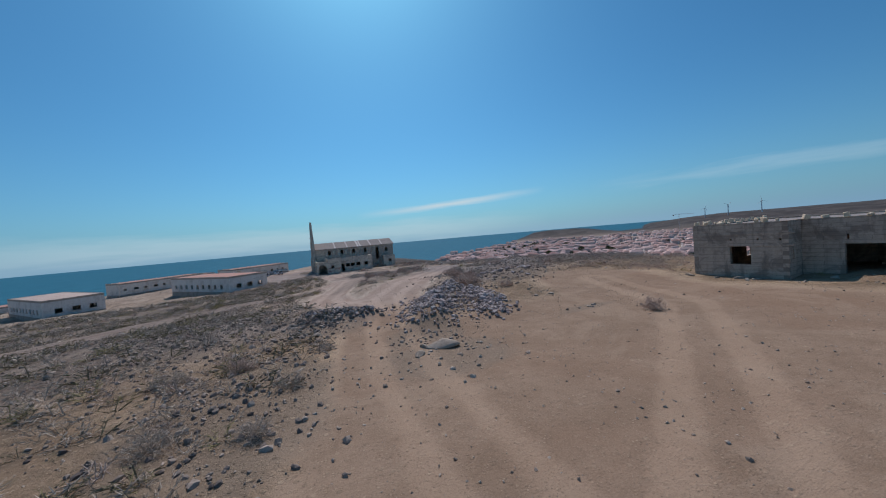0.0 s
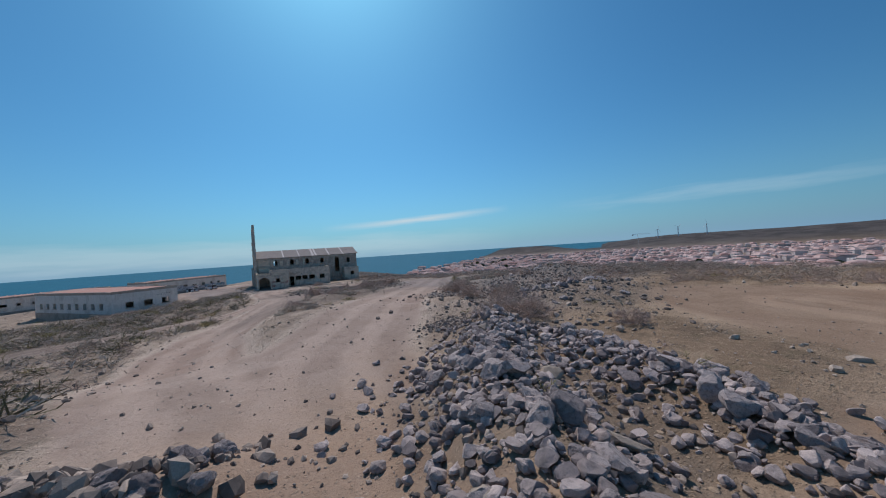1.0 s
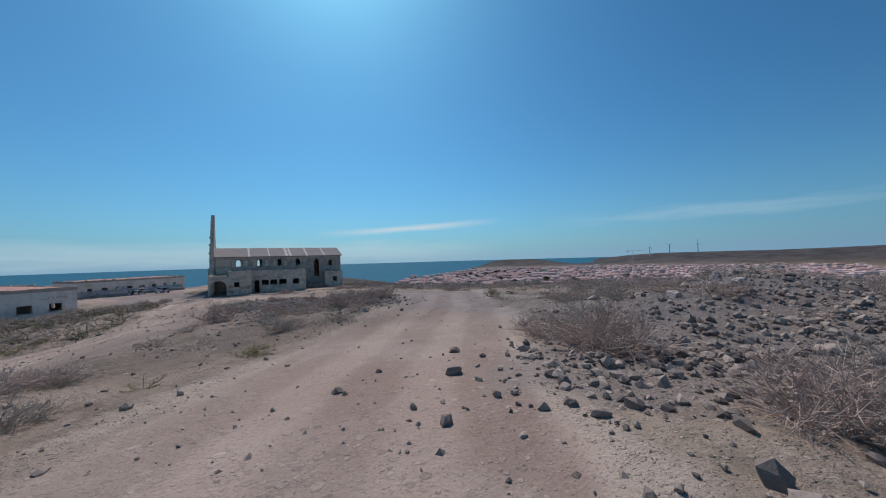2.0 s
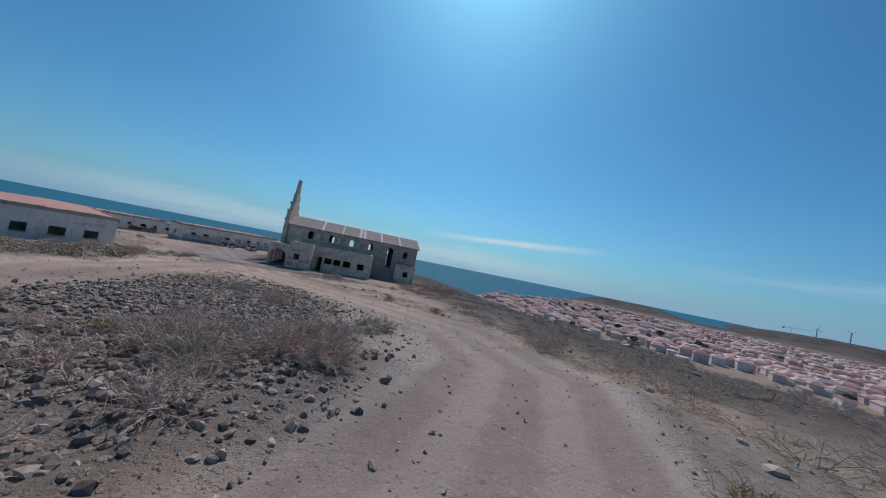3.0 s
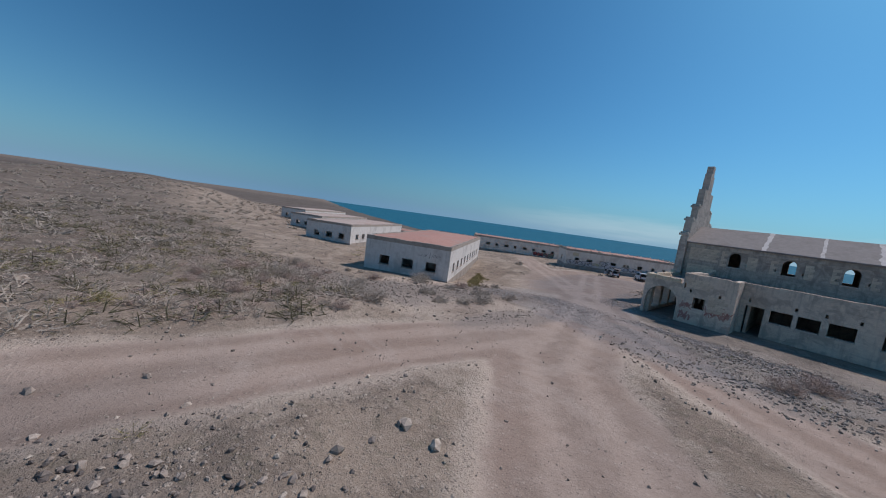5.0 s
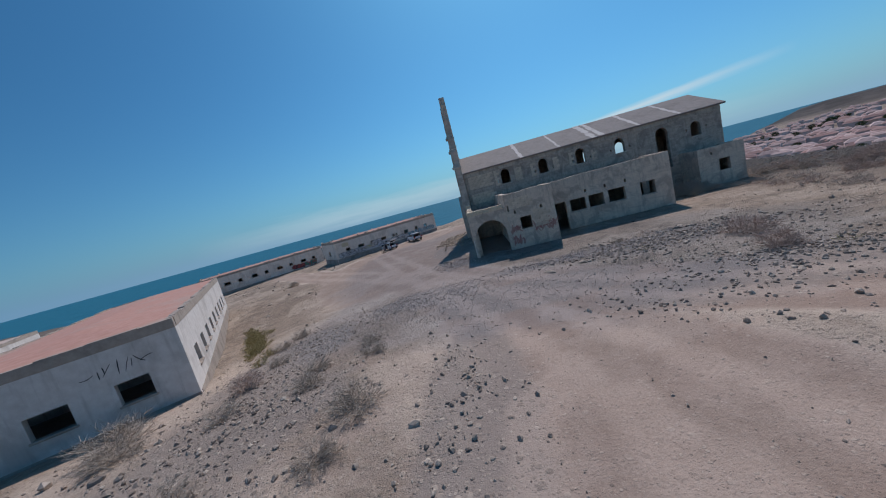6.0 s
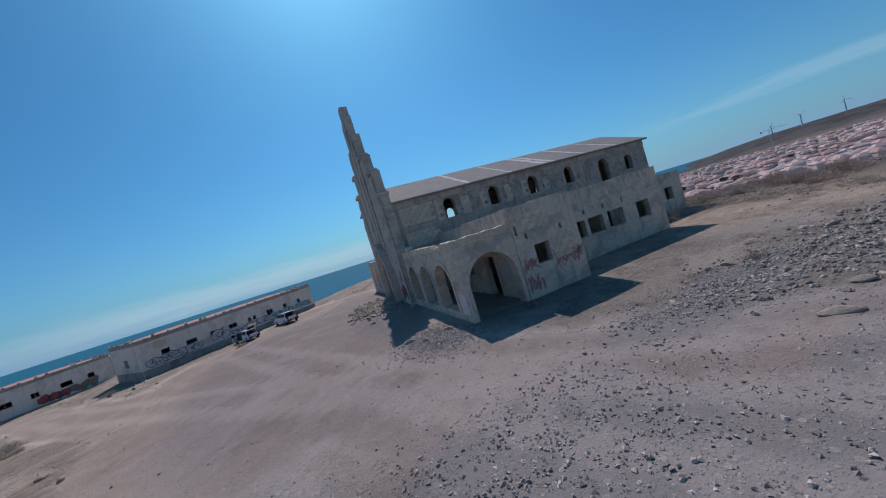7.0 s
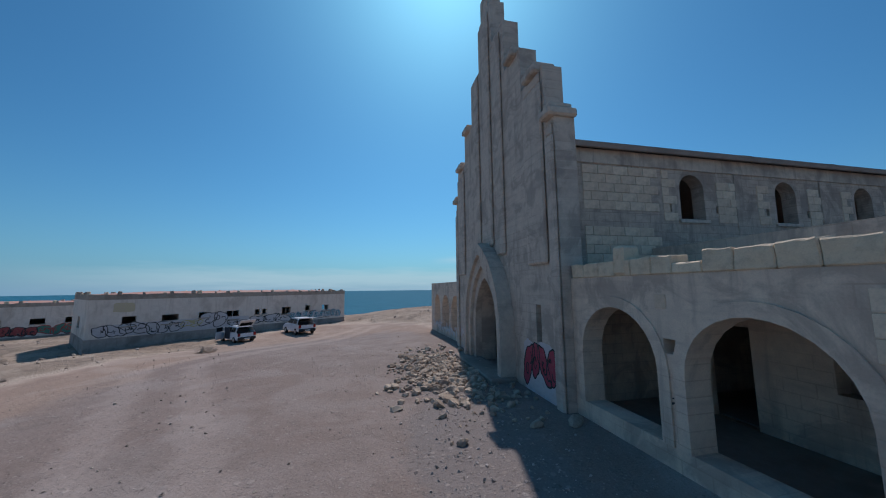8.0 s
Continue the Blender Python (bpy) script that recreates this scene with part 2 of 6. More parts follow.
def mat_ground():
    """Dry volcanic earth: pinkish sand on the tracks, stony scrub soil elsewhere, darker scrub on the far hills with
    their backlit shade in the colour.
    """
    n = Nodes("dry_earth")
    p = n.pos
    track, dark, far, rut = n.attr("track"), n.attr("rubble"), n.attr("hills"), n.attr("rut")
    brown, grey = n.attr("brown"), n.attr("grey")
    n1 = n.noise(p, 0.09, 6, 0.6, 0.3)
    n2 = n.noise(p, 0.7, 7, 0.68)
    n3 = n.noise(p, 5.0, 6, 0.72)
    n4 = n.noise(p, 24.0, 5, 0.75)
    n5 = n.noise(p, 2.2, 4, 0.6)
    n6 = n.noise(p, 0.28, 5, 0.6, 0.8)
    soil = n.mix(n.ramp(n1, 0.35, 0.65), (0.285, 0.216, 0.166), (0.385, 0.296, 0.225))
    soil = n.mix(n.math('MULTIPLY', n.ramp(n2, 0.46, 0.62), 0.7), soil, (0.165, 0.127, 0.100))
    soil = n.mix(n.math('MULTIPLY', n.ramp(n6, 0.50, 0.60), 0.75), soil, (0.470, 0.370, 0.288))
    soil = n.mix(n.math('MULTIPLY', n.ramp(n3, 0.52, 0.66), 0.55), soil, (0.520, 0.415, 0.325))
    soil = n.mix(n.math('MULTIPLY', n.ramp(n5, 0.54, 0.64), 0.5), soil, (0.205, 0.172, 0.122))
    sand = n.mix(n.ramp(n2, 0.3, 0.7), (0.299, 0.221, 0.175), (0.384, 0.292, 0.238))
    sand = n.mix(n.math('MULTIPLY', n.ramp(n1, 0.45, 0.6), 0.6), sand, (0.316, 0.217, 0.167))
    sand = n.mix(n.math('MULTIPLY', n.ramp(n5, 0.5, 0.66), 0.35), sand, (0.258, 0.189, 0.151))
    sand = n.mix(n.math('MULTIPLY', n.ramp(n6, 0.52, 0.62), 0.5), sand, (0.425, 0.334, 0.275))
    sand = n.mix(n.math('MULTIPLY', n.ramp(n3, 0.55, 0.72), 0.3), sand, (0.458, 0.366, 0.308))
    edge = n.math('ADD', track, n.math('MULTIPLY', n.math('SUBTRACT', n2, 0.5), 0.7))
    on = n.ramp(edge, 0.3, 0.62)
    col = n.mix(on, soil, sand)
    # pale dust thrown up along the edges of the tracks
    berm = n.math('MULTIPLY', n.ramp(edge, 0.06, 0.30), n.ramp(edge, 0.80, 0.42))
    berm = n.math('MULTIPLY', berm, n.ramp(n1, 0.38, 0.54))
    col = n.mix(n.math('MULTIPLY', berm, 0.6), col, (0.600, 0.480, 0.385))
    redge = n.math('ADD', dark, n.math('MULTIPLY', n.math('SUBTRACT', n2, 0.5), 1.3))
    col = n.mix(n.math('MULTIPLY', n.ramp(redge, 0.35, 0.85), 0.72), col, n.mix(n4, (0.185, 0.155, 0.135), (0.360, 0.300, 0.260)))
    rutted = n.math('MULTIPLY', n.ramp(n.math('ADD', rut, n.math('MULTIPLY', n.math('SUBTRACT', n5, 0.5), 0.8)), 0.3, 0.9), 0.38)
    col = n.mix(rutted, col, (0.552, 0.421, 0.339))
    # gravel of three sizes, each stone with a tone of its own
    loose = n.math('SUBTRACT', 1.0, n.math('MULTIPLY', on, 0.42))
    relief = n.math('ADD', n.math('MULTIPLY', n3, 1.0), n.math('MULTIPLY', n4, 0.45))
    for scale, where, lo, hi, high in ((5.5, n2, 0.46, 0.62, 0.5), (12.0, n5, 0.38, 0.60, 0.45), (27.0, n3, 0.34, 0.56, 0.4)):
        d, tone = n.cells(p, scale)
        g = n.math('MULTIPLY', n.math('MULTIPLY', n.ramp(d, 0.24, 0.36, 1.0, 0.0), n.ramp(n.math('ADD', where, n.math('MULTIPLY', dark, 0.16)), lo, hi)), loose)
        g = n.math('MULTIPLY', g, n.ramp(n.axis(tone, 1), 0.35, 0.5))
        col = n.mix(n.math('MULTIPLY', g, 0.8), col, n.mix(n.axis(tone, 0), (0.13, 0.103, 0.085), (0.60, 0.49, 0.395)))
        relief = n.math('ADD', relief, n.math('MULTIPLY', g, high))
    col = n.mix(n.math('MULTIPLY', n.ramp(n4, 0.5, 0.70), 0.4), col, (0.17, 0.13, 0.10))
    col = n.mix(n.math('MULTIPLY', n.ramp(n4, 0.5, 0.3), 0.25), col, (0.54, 0.44, 0.355))
    browned = n.ramp(n.math('ADD', brown, n.math('MULTIPLY', n.math('SUBTRACT', n2, 0.5), 0.6)), 0.2, 0.8)
    col = n.mix(browned, col, n.mix(1.0, col, (0.84, 0.77, 0.66), 'MULTIPLY'))
    greyed = n.ramp(n.math('ADD', grey, n.math('MULTIPLY', n.math('SUBTRACT', n6, 0.5), 0.9)), 0.2, 0.8)
    col = n.mix(greyed, col, n.mix(1.0, col, (0.76, 0.82, 0.90), 'MULTIPLY'))
    # dark scrub colour, lowered further to carry the far hills' backlit shade
    shaded_hill = n.mix(n.ramp(n.noise(p, 0.02, 6, 0.6), 0.4, 0.6), (0.058, 0.052, 0.049), (0.098, 0.086, 0.079))
    col = n.mix(far, col, shaded_hill)
    relief = n.math('MULTIPLY', relief, n.ramp(on, 0.0, 1.0, 1.0, 0.45))
    return n.done(col, 0.97, n.bump(relief, 0.8, 0.09), spec=0.1)


def mat_sea():
    n = Nodes("sea_water")
    w1 = n.noise(n.swizzle(n.pos, 0.02, 0.05, "xy"), 1.0, 8, 0.6)
    w2 = n.noise(n.pos, 0.35, 6, 0.6)
    col = n.mix(n.ramp(w1, 0.35, 0.7), (0.016, 0.125, 0.19), (0.028, 0.165, 0.235))
    return n.done(col, 0.75, n.bump(n.math('ADD', w2, w1), 0.7, 1.2), spec=0.04)


M_NAVE = mat_block_wall("grey_block_wall", (0.47, 0.375, 0.305), (0.26, 0.208, 0.175), (0.62, 0.50, 0.40))
M_PLINTH = mat_block_wall("ochre_block_wall", (0.66, 0.525, 0.42), (0.37, 0.29, 0.238), (0.79, 0.64, 0.50), 0.5)
M_TOWER = mat_stained("tower_concrete", (0.51, 0.435, 0.365), (0.65, 0.555, 0.455), (0.28, 0.235, 0.205), 1.3, 0.75, 0.94, 0.35, 0.75)
M_GABLE = mat_block_wall("gable_stone", (0.55, 0.46, 0.385), (0.32, 0.265, 0.225), (0.66, 0.555, 0.455), 0.5, 0.18)
M_ROOF = mat_stained("roof_concrete", (0.27, 0.235, 0.215), (0.33, 0.29, 0.265), (0.19, 0.165, 0.15), 0.8, 0.5)
M_ROOFSTREAK = mat_stained("roof_lime_seam", (0.56, 0.51, 0.47), (0.66, 0.61, 0.57), (0.33, 0.29, 0.26), 2.0, 0.5)
M_FLOOR = mat_stained("dusty_floor", (0.27, 0.225, 0.19), (0.33, 0.28, 0.24), (0.16, 0.135, 0.115), 1.0, 0.5)
M_RUBBLETOP = mat_piece("pale_broken_block", (0.64, 0.51, 0.36), (0.77, 0.63, 0.46), (0.42, 0.325, 0.24), False, 5.0)
M_BLOCK = mat_piece("concrete_block", (0.66, 0.515, 0.385), (0.80, 0.645, 0.49), (0.42, 0.325, 0.25), True, 4.0)
M_BLOCKJOIN = mat_piece("concrete_block_far", (0.33, 0.28, 0.225), (0.42, 0.36, 0.29), (0.22, 0.185, 0.155), False, 4.0)
M_WHITE = mat_stained("old_whitewash", (0.64, 0.585, 0.535), (0.74, 0.69, 0.64), (0.34, 0.29, 0.25), 0.8, 0.45, 0.9, 0.15, 0.35)
M_DULL = mat_stained("dull_old_plaster", (0.72, 0.625, 0.54), (0.81, 0.715, 0.625), (0.42, 0.335, 0.27), 0.8, 0.5, 0.9, 0.2, 0.4)
M_CORNICE = mat_stained("bare_cornice", (0.37, 0.305, 0.255), (0.46, 0.385, 0.32), (0.17, 0.145, 0.125), 1.2, 0.5)
M_REDROOF = mat_stained("faded_red_roof", (0.43, 0.215, 0.165), (0.52, 0.29, 0.235), (0.40, 0.31, 0.26), 0.7, 0.55)
M_LIGHTROOF = mat_stained("dusty_flat_roof", (0.46, 0.36, 0.31), (0.53, 0.43, 0.37), (0.38, 0.24, 0.19), 0.7, 0.6)
M_RUIN = mat_block_wall("ruin_block_wall", (0.47, 0.37, 0.295), (0.19, 0.15, 0.125), (0.58, 0.465, 0.37), 0.3, 0.6, (1.9, 0.26))
M_EARTH = mat_ground()
M_SEA = mat_sea()
M_BASALT = mat_piece("basalt", (0.230, 0.193, 0.190), (0.667, 0.564, 0.523), (0.115, 0.101, 0.098), True, 9.0, 0.92, 1.0)
M_BASALTJ = mat_piece("basalt_rubble", (0.125, 0.102, 0.092), (0.50, 0.40, 0.325), (0.105, 0.09, 0.08), False, 5.0)
M_BASALTHEAP = mat_piece("heap_basalt", (0.218, 0.182, 0.176), (0.632, 0.523, 0.477), (0.115, 0.101, 0.095), False, 9.0, 0.92, 0.9)
M_GRAVEL = mat_piece("grey_gravel", (0.27, 0.225, 0.20), (0.64, 0.55, 0.49), (0.19, 0.16, 0.14), False, 8.0)
M_PEBBLE = mat_piece("field_stones", (0.24, 0.19, 0.155), (0.58, 0.475, 0.385), (0.15, 0.123, 0.10), False, 7.0)
M_PALESTONE = mat_piece("pale_stone", (0.36, 0.295, 0.235), (0.46, 0.385, 0.315), (0.21, 0.17, 0.135), True, 5.0, 0.95, 0.9)
M_TWIG = mat_piece("dry_twigs", (0.429, 0.319, 0.267), (0.650, 0.501, 0.416), (0.247, 0.195, 0.163), False, 9.0, 0.95, 0.2)
M_TWIGGREY = mat_piece("grey_twigs", (0.377, 0.312, 0.254), (0.585, 0.488, 0.397), (0.208, 0.182, 0.150), False, 9.0, 0.95, 0.2)
M_GRASS = mat_piece("dry_grass", (0.300, 0.250, 0.119), (0.463, 0.388, 0.200), (0.188, 0.163, 0.075), False, 9.0, 0.95, 0.2)
M_HILLSCRUB = mat_piece("olive_scrub", (0.13, 0.115, 0.065), (0.25, 0.215, 0.135), (0.09, 0.08, 0.05), False, 9.0, 0.95, 0.2)
M_LEAF = mat_piece("dusty_leaves", (0.045, 0.07, 0.03), (0.09, 0.115, 0.05), (0.03, 0.045, 0.02), False, 3.0, 0.8, 0.2)
M_PALERUBBLE = mat_piece("tan_broken_stone", (0.34, 0.265, 0.20), (0.56, 0.46, 0.36), (0.22, 0.17, 0.135), False, 5.0)
M_BARK = mat_stained("bark", (0.14, 0.10, 0.075), (0.2, 0.15, 0.11), (0.07, 0.05, 0.04))
M_RED = mat_plain("red_spray_paint", (0.42, 0.075, 0.07), 0.8, wear=0.55, dirt=(0.36, 0.27, 0.22))
M_FADEDRED = mat_plain("worn_red_spray_paint", (0.50, 0.27, 0.22), 0.85, wear=0.8, dirt=(0.46, 0.38, 0.31))
M_DULLRED = mat_plain("dull_red_spray_paint", (0.46, 0.19, 0.16), 0.85, wear=0.8, dirt=(0.46, 0.36, 0.29))
M_LIME = mat_stained("lime_plaster", (0.72, 0.66, 0.60), (0.80, 0.75, 0.69), (0.50, 0.43, 0.37), 2.0, 0.4)
M_PINK = mat_plain("crimson_spray_paint", (0.40, 0.055, 0.085), 0.8, wear=0.3, dirt=(0.36, 0.27, 0.25))
M_PALEPAINT = mat_plain("pale_spray_paint", (0.58, 0.54, 0.54), 0.85, wear=0.4, dirt=(0.36, 0.31, 0.27))
M_BLACKPAINT = mat_plain("black_spray_paint", (0.035, 0.033, 0.036), 0.8, wear=0.35, dirt=(0.2, 0.18, 0.17))
M_BLUEPAINT = mat_plain("turquoise_spray_paint", (0.17, 0.36, 0.42), 0.8, wear=0.4, dirt=(0.4, 0.37, 0.35))
M_GREENPAINT = mat_plain("green_spray_paint", (0.08, 0.24, 0.17), 0.8, wear=0.4, dirt=(0.4, 0.37, 0.35))
M_FAINTYELLOW = mat_plain("faint_yellow_stain", (0.60, 0.50, 0.33), 0.9, wear=0.7, dirt=(0.60, 0.51, 0.43))
M_YELLOWPAINT = mat_plain("yellow_spray_paint", (0.50, 0.42, 0.16), 0.8, wear=0.6, dirt=(0.5, 0.45, 0.4))
M_CAR = mat_plain("white_car_paint", (0.72, 0.73, 0.75), 0.3, 0.0, 0.5, 0.10)
M_CARDARK = mat_plain("black_trim", (0.02, 0.02, 0.022), 0.6, 0.0, 0.4, 0.2)
M_SEATFABRIC = mat_plain("seat_fabric", (0.05, 0.05, 0.06), 0.9)
M_GLASS = mat_plain("dark_car_glass", (0.015, 0.018, 0.02), 0.06, 0.0, 0.6, 0.03)
M_TYRE = mat_plain("tyre_rubber", (0.022, 0.021, 0.02), 0.85, wear=0.35)
M_RIM = mat_plain("wheel_metal", (0.42, 0.42, 0.43), 0.35, 0.9)
M_LAMPRED = mat_plain("tail_lamp", (0.35, 0.02, 0.02), 0.2)
M_PLATE = mat_plain("plate", (0.6, 0.6, 0.58), 0.5)
M_STEEL = mat_plain("painted_steel", (0.55, 0.55, 0.56), 0.5, 0.2)
M_TOWNWALL = mat_piece("town_walls", (0.58, 0.46, 0.43), (0.80, 0.73, 0.70), (0.42, 0.34, 0.3), True, 0.4, 0.9, 0.1)
M_TOWNROOF = mat_piece("town_roofs", (0.40, 0.22, 0.19), (0.62, 0.44, 0.40), (0.30, 0.2, 0.17), True, 0.5, 0.9, 0.1)
M_TOWNWALL_FAR = mat_piece("far_town_walls", (0.58, 0.46, 0.43), (0.80, 0.73, 0.70), (0.42, 0.34, 0.3), False, 0.4, 0.9, 0.1)
M_TOWNROOF_FAR = mat_piece("far_town_roofs", (0.40, 0.23, 0.20), (0.64, 0.48, 0.44), (0.30, 0.2, 0.17), False, 0.5, 0.9, 0.1)
M_TOWNGLASS = mat_plain("town_windows", (0.05, 0.055, 0.065), 0.25)
M_DARKPLINTH = mat_stained("damp_dark_plaster", (0.38, 0.325, 0.285), (0.46, 0.395, 0.345), (0.18, 0.15, 0.13), 1.0, 0.6, 0.9, 0.2, 0.4)
M_TARP = mat_plain("blue_plastic_sheet", (0.25, 0.33, 0.40), 0.5)


# ---------------------------------------------------------------- building blocks
def part(name, bm, material, parent=None, label="", m=None, smooth=False):
    """Links a bmesh as one mesh object, under a thing or a part."""
    me = bpy.data.meshes.new(name)
    bm.to_mesh(me)
    bm.free()
    if smooth:
        me.shade_smooth()
    for mt in (material if isinstance(material, (list, tuple)) else (material,)):
        me.materials.append(mt)
    ob = new(name, me)
    if m is not None:
        ob.matrix_basis = m
    if parent is not None:
        ob.parent = parent
    if label:
        ob["label"] = label
    return ob


def piece(name, mesh, parent, m):
    ob = new(name, mesh)
    ob.matrix_basis = m
    ob.parent = parent
    return ob


def thing(name, label, category, m=None, group="", kind=""):
    ob = tagged(new(name), label, category, group, kind)
    if m is not None:
        ob.matrix_basis = m
    return ob


def box(bm, x0, y0, z0, x1, y1, z1, bevel=0.0, rot=None):
    g = bmesh.ops.create_cube(bm, size=1.0)["verts"]
    for v in g:
        v.co = Vector(((x0 + x1) / 2 + v.co.x * (x1 - x0), (y0 + y1) / 2 + v.co.y * (y1 - y0), (z0 + z1) / 2 + v.co.z * (z1 - z0)))
    if rot is not None:
        bmesh.ops.transform(bm, matrix=rot, verts=g)
    if bevel:
        edges = list({e for v in g for e in v.link_edges})
        bmesh.ops.bevel(bm, geom=edges, offset=bevel, segments=1, affect='EDGES')


def prism(bm, outline, y0, y1):
    """Extrudes an outline of (x, z) along y."""
    a = [bm.verts.new((x, y0, z)) for x, z in outline]
    b = [bm.verts.new((x, y1, z)) for x, z in outline]
    bm.faces.new(a)
    bm.faces.new(b[::-1])
    for k in range(len(a)):
        j = (k + 1) % len(a)
        bm.faces.new((a[j], a[k], b[k], b[j]))


def wall_bm(length, top, openings, thick, base=0.0, seg=12):
    """A wall along +x with its outer face at y = 0. top: (start, height) steps; openings: (x0, x1, z0, z1, 'r' square, 'a' round arch or 'p' pointed arch)."""
    bm = bmesh.new()
    cuts = {0.0, length}
    for s, _ in top:
        cuts.add(s)
    for s0, s1, z0, z1, k in openings:
        count = 1 if k == 'r' else seg
        cuts |= {s0 + (s1 - s0) * (0.5 - 0.5 * math.cos(math.pi * i / count)) for i in range(count + 1)}
    cuts = sorted(c for c in cuts if -1e-6 <= c <= length + 1e-6)
    cuts = [c for i, c in enumerate(cuts) if i == 0 or c - cuts[i - 1] > 1e-4]

    def upper(o, s):
        s0, s1, z0, z1, k = o
        half = (s1 - s0) / 2
        d = min(1.0, abs(s - (s0 + s1) / 2) / half)
        if k == 'a':
            return z1 - half + half * math.sqrt(max(0.0, 1 - d * d))
        if k == 'p':
            r = 2 * half * 0.86
            c = half - r
            x = d * half
            peak = math.sqrt(r * r - c * c)
            return z1 - peak + math.sqrt(max(0.0, r * r - (x - c) ** 2))
        return z1

    def spans(a, b):
        mid = (a + b) / 2
        t = [z for s, z in top if s <= mid + 1e-6][-1]
        out, cur = [], (base, base)
        for o in sorted((o for o in openings if o[0] <= mid <= o[1]), key=lambda o: o[2]):
            if o[2] > base + 1e-4 and o[2] - cur[0] > 1e-4:
                out.append((cur, (o[2], o[2])))
            cur = (upper(o, a), upper(o, b))
        out.append((cur, (t, t)))
        return out

    strips = [spans(a, b) for a, b in zip(cuts, cuts[1:])]

    def quad(*pts):
        bm.faces.new([bm.verts.new(p) for p in pts])

    for (a, b), some in zip(zip(cuts, cuts[1:]), strips):
        for (la, lb), (ua, ub) in some:
            quad((a, 0, la), (b, 0, lb), (b, 0, ub), (a, 0, ua))
            quad((b, thick, lb), (a, thick, la), (a, thick, ua), (b, thick, ub))
            quad((a, 0, ua), (b, 0, ub), (b, thick, ub), (a, thick, ua))
            if la > base + 1e-4 or lb > base + 1e-4:
                quad((a, thick, la), (b, thick, lb), (b, 0, lb), (a, 0, la))
    for i, s in enumerate(cuts):
        left = [(lo[1], hi[1]) for lo, hi in strips[i - 1]] if i else []
        right = [(lo[0], hi[0]) for lo, hi in strips[i]] if i < len(strips) else []
        marks = sorted({z for iv in left + right for z in iv})
        for z0, z1 in zip(marks, marks[1:]):
            if z1 - z0 < 1e-4:
                continue
            zm = (z0 + z1) / 2
            inl, inr = any(p < zm < q for p, q in left), any(p < zm < q for p, q in right)
            if inl and not inr:
                quad((s, 0, z0), (s, thick, z0), (s, thick, z1), (s, 0, z1))
            elif inr and not inl:
                quad((s, thick, z0), (s, 0, z0), (s, 0, z1), (s, thick, z1))
    bmesh.ops.remove_doubles(bm, verts=bm.verts, dist=1e-4)
    return bm


def on_wall(p0, p1, z=0.0):
    """The pose of a wall that runs from p0 to p1, seen from its outer side left to right, and its length."""
    d = Vector((p1[0] - p0[0], p1[1] - p0[1], 0))
    return Matrix.Translation((p0[0], p0[1], z)) @ Matrix.Rotation(math.atan2(d.y, d.x), 4, 'Z'), d.length


def ragged(length, z, drop, step, rng):
    """Steps of a broken wall top."""
    out, s = [], 0.0
    while s < length - 0.2:
        out.append((s, z - drop * rng.random() ** 2))
        s += step * (0.6 + 0.8 * rng.random())
    return out


def broken_rock(bm, rng, flat, cuts=9, rough=0.05):
    """Knocks flat faces off a ball until it looks like a broken stone."""
    planes = []
    for _ in range(cuts):
        d = Vector((rng.gauss(0, 1), rng.gauss(0, 1), rng.gauss(0, 1))).normalized()
        planes.append((d, rng.uniform(0.20, 0.38)))
    off = Vector((rng.random() * 50, rng.random() * 50, rng.random() * 50))
    stretch = Vector((rng.uniform(0.95, 1.55), rng.uniform(0.85, 1.25), flat * 1.15))
    for v in bm.verts:
        for d, far in planes:
            over = v.co.dot(d) - far
            if over > 0:
                v.co -= d * over
        v.co *= 1 + rough * noise.noise(v.co * 6 + off) + rough * noise.noise(v.co * 14 + off)
        v.co = Vector((v.co.x * stretch.x, v.co.y * stretch.y, v.co.z * stretch.z))


def rock_mesh(name, rng, sub, material, flat=0.75, smooth=False, rough=0.10):
    bm = bmesh.new()
    bmesh.ops.create_icosphere(bm, subdivisions=sub, radius=0.5)
    broken_rock(bm, rng, flat, rough=rough)
    me = bpy.data.meshes.new(name)
    bm.to_mesh(me)
    bm.free()
    if smooth:
        me.shade_smooth()
    me.materials.append(material)
    return me


def rock_arrays(rng, count, sub, flat=0.8):
    """Vertices and triangles of a few rock shapes, to scatter joined."""
    shapes = []
    for _ in range(count):
        bm = bmesh.new()
        bmesh.ops.create_icosphere(bm, subdivisions=sub, radius=0.5)
        broken_rock(bm, rng, flat, 7, 0.12)
        bm.verts.index_update()
        shapes.append((np.array([v.co[:] for v in bm.verts]), np.array([[v.index for v in f.verts] for f in bm.faces])))
        bm.free()
    return shapes


def chip_arrays(rng, count):
    """Eight-sided chips for the smallest gravel."""
    shapes = []
    f = np.array([(0, 2, 4), (2, 1, 4), (1, 3, 4), (3, 0, 4), (2, 0, 5), (1, 2, 5), (3, 1, 5), (0, 3, 5)])
    for _ in range(count):
        v = np.array([(0.5, 0, 0), (-0.5, 0, 0), (0, 0.45, 0), (0, -0.45, 0), (0, 0, 0.34), (0, 0, -0.3)])
        v = v + np.array([[rng.uniform(-0.16, 0.16) for _ in range(3)] for _ in range(6)])
        shapes.append((v, f))
    return shapes


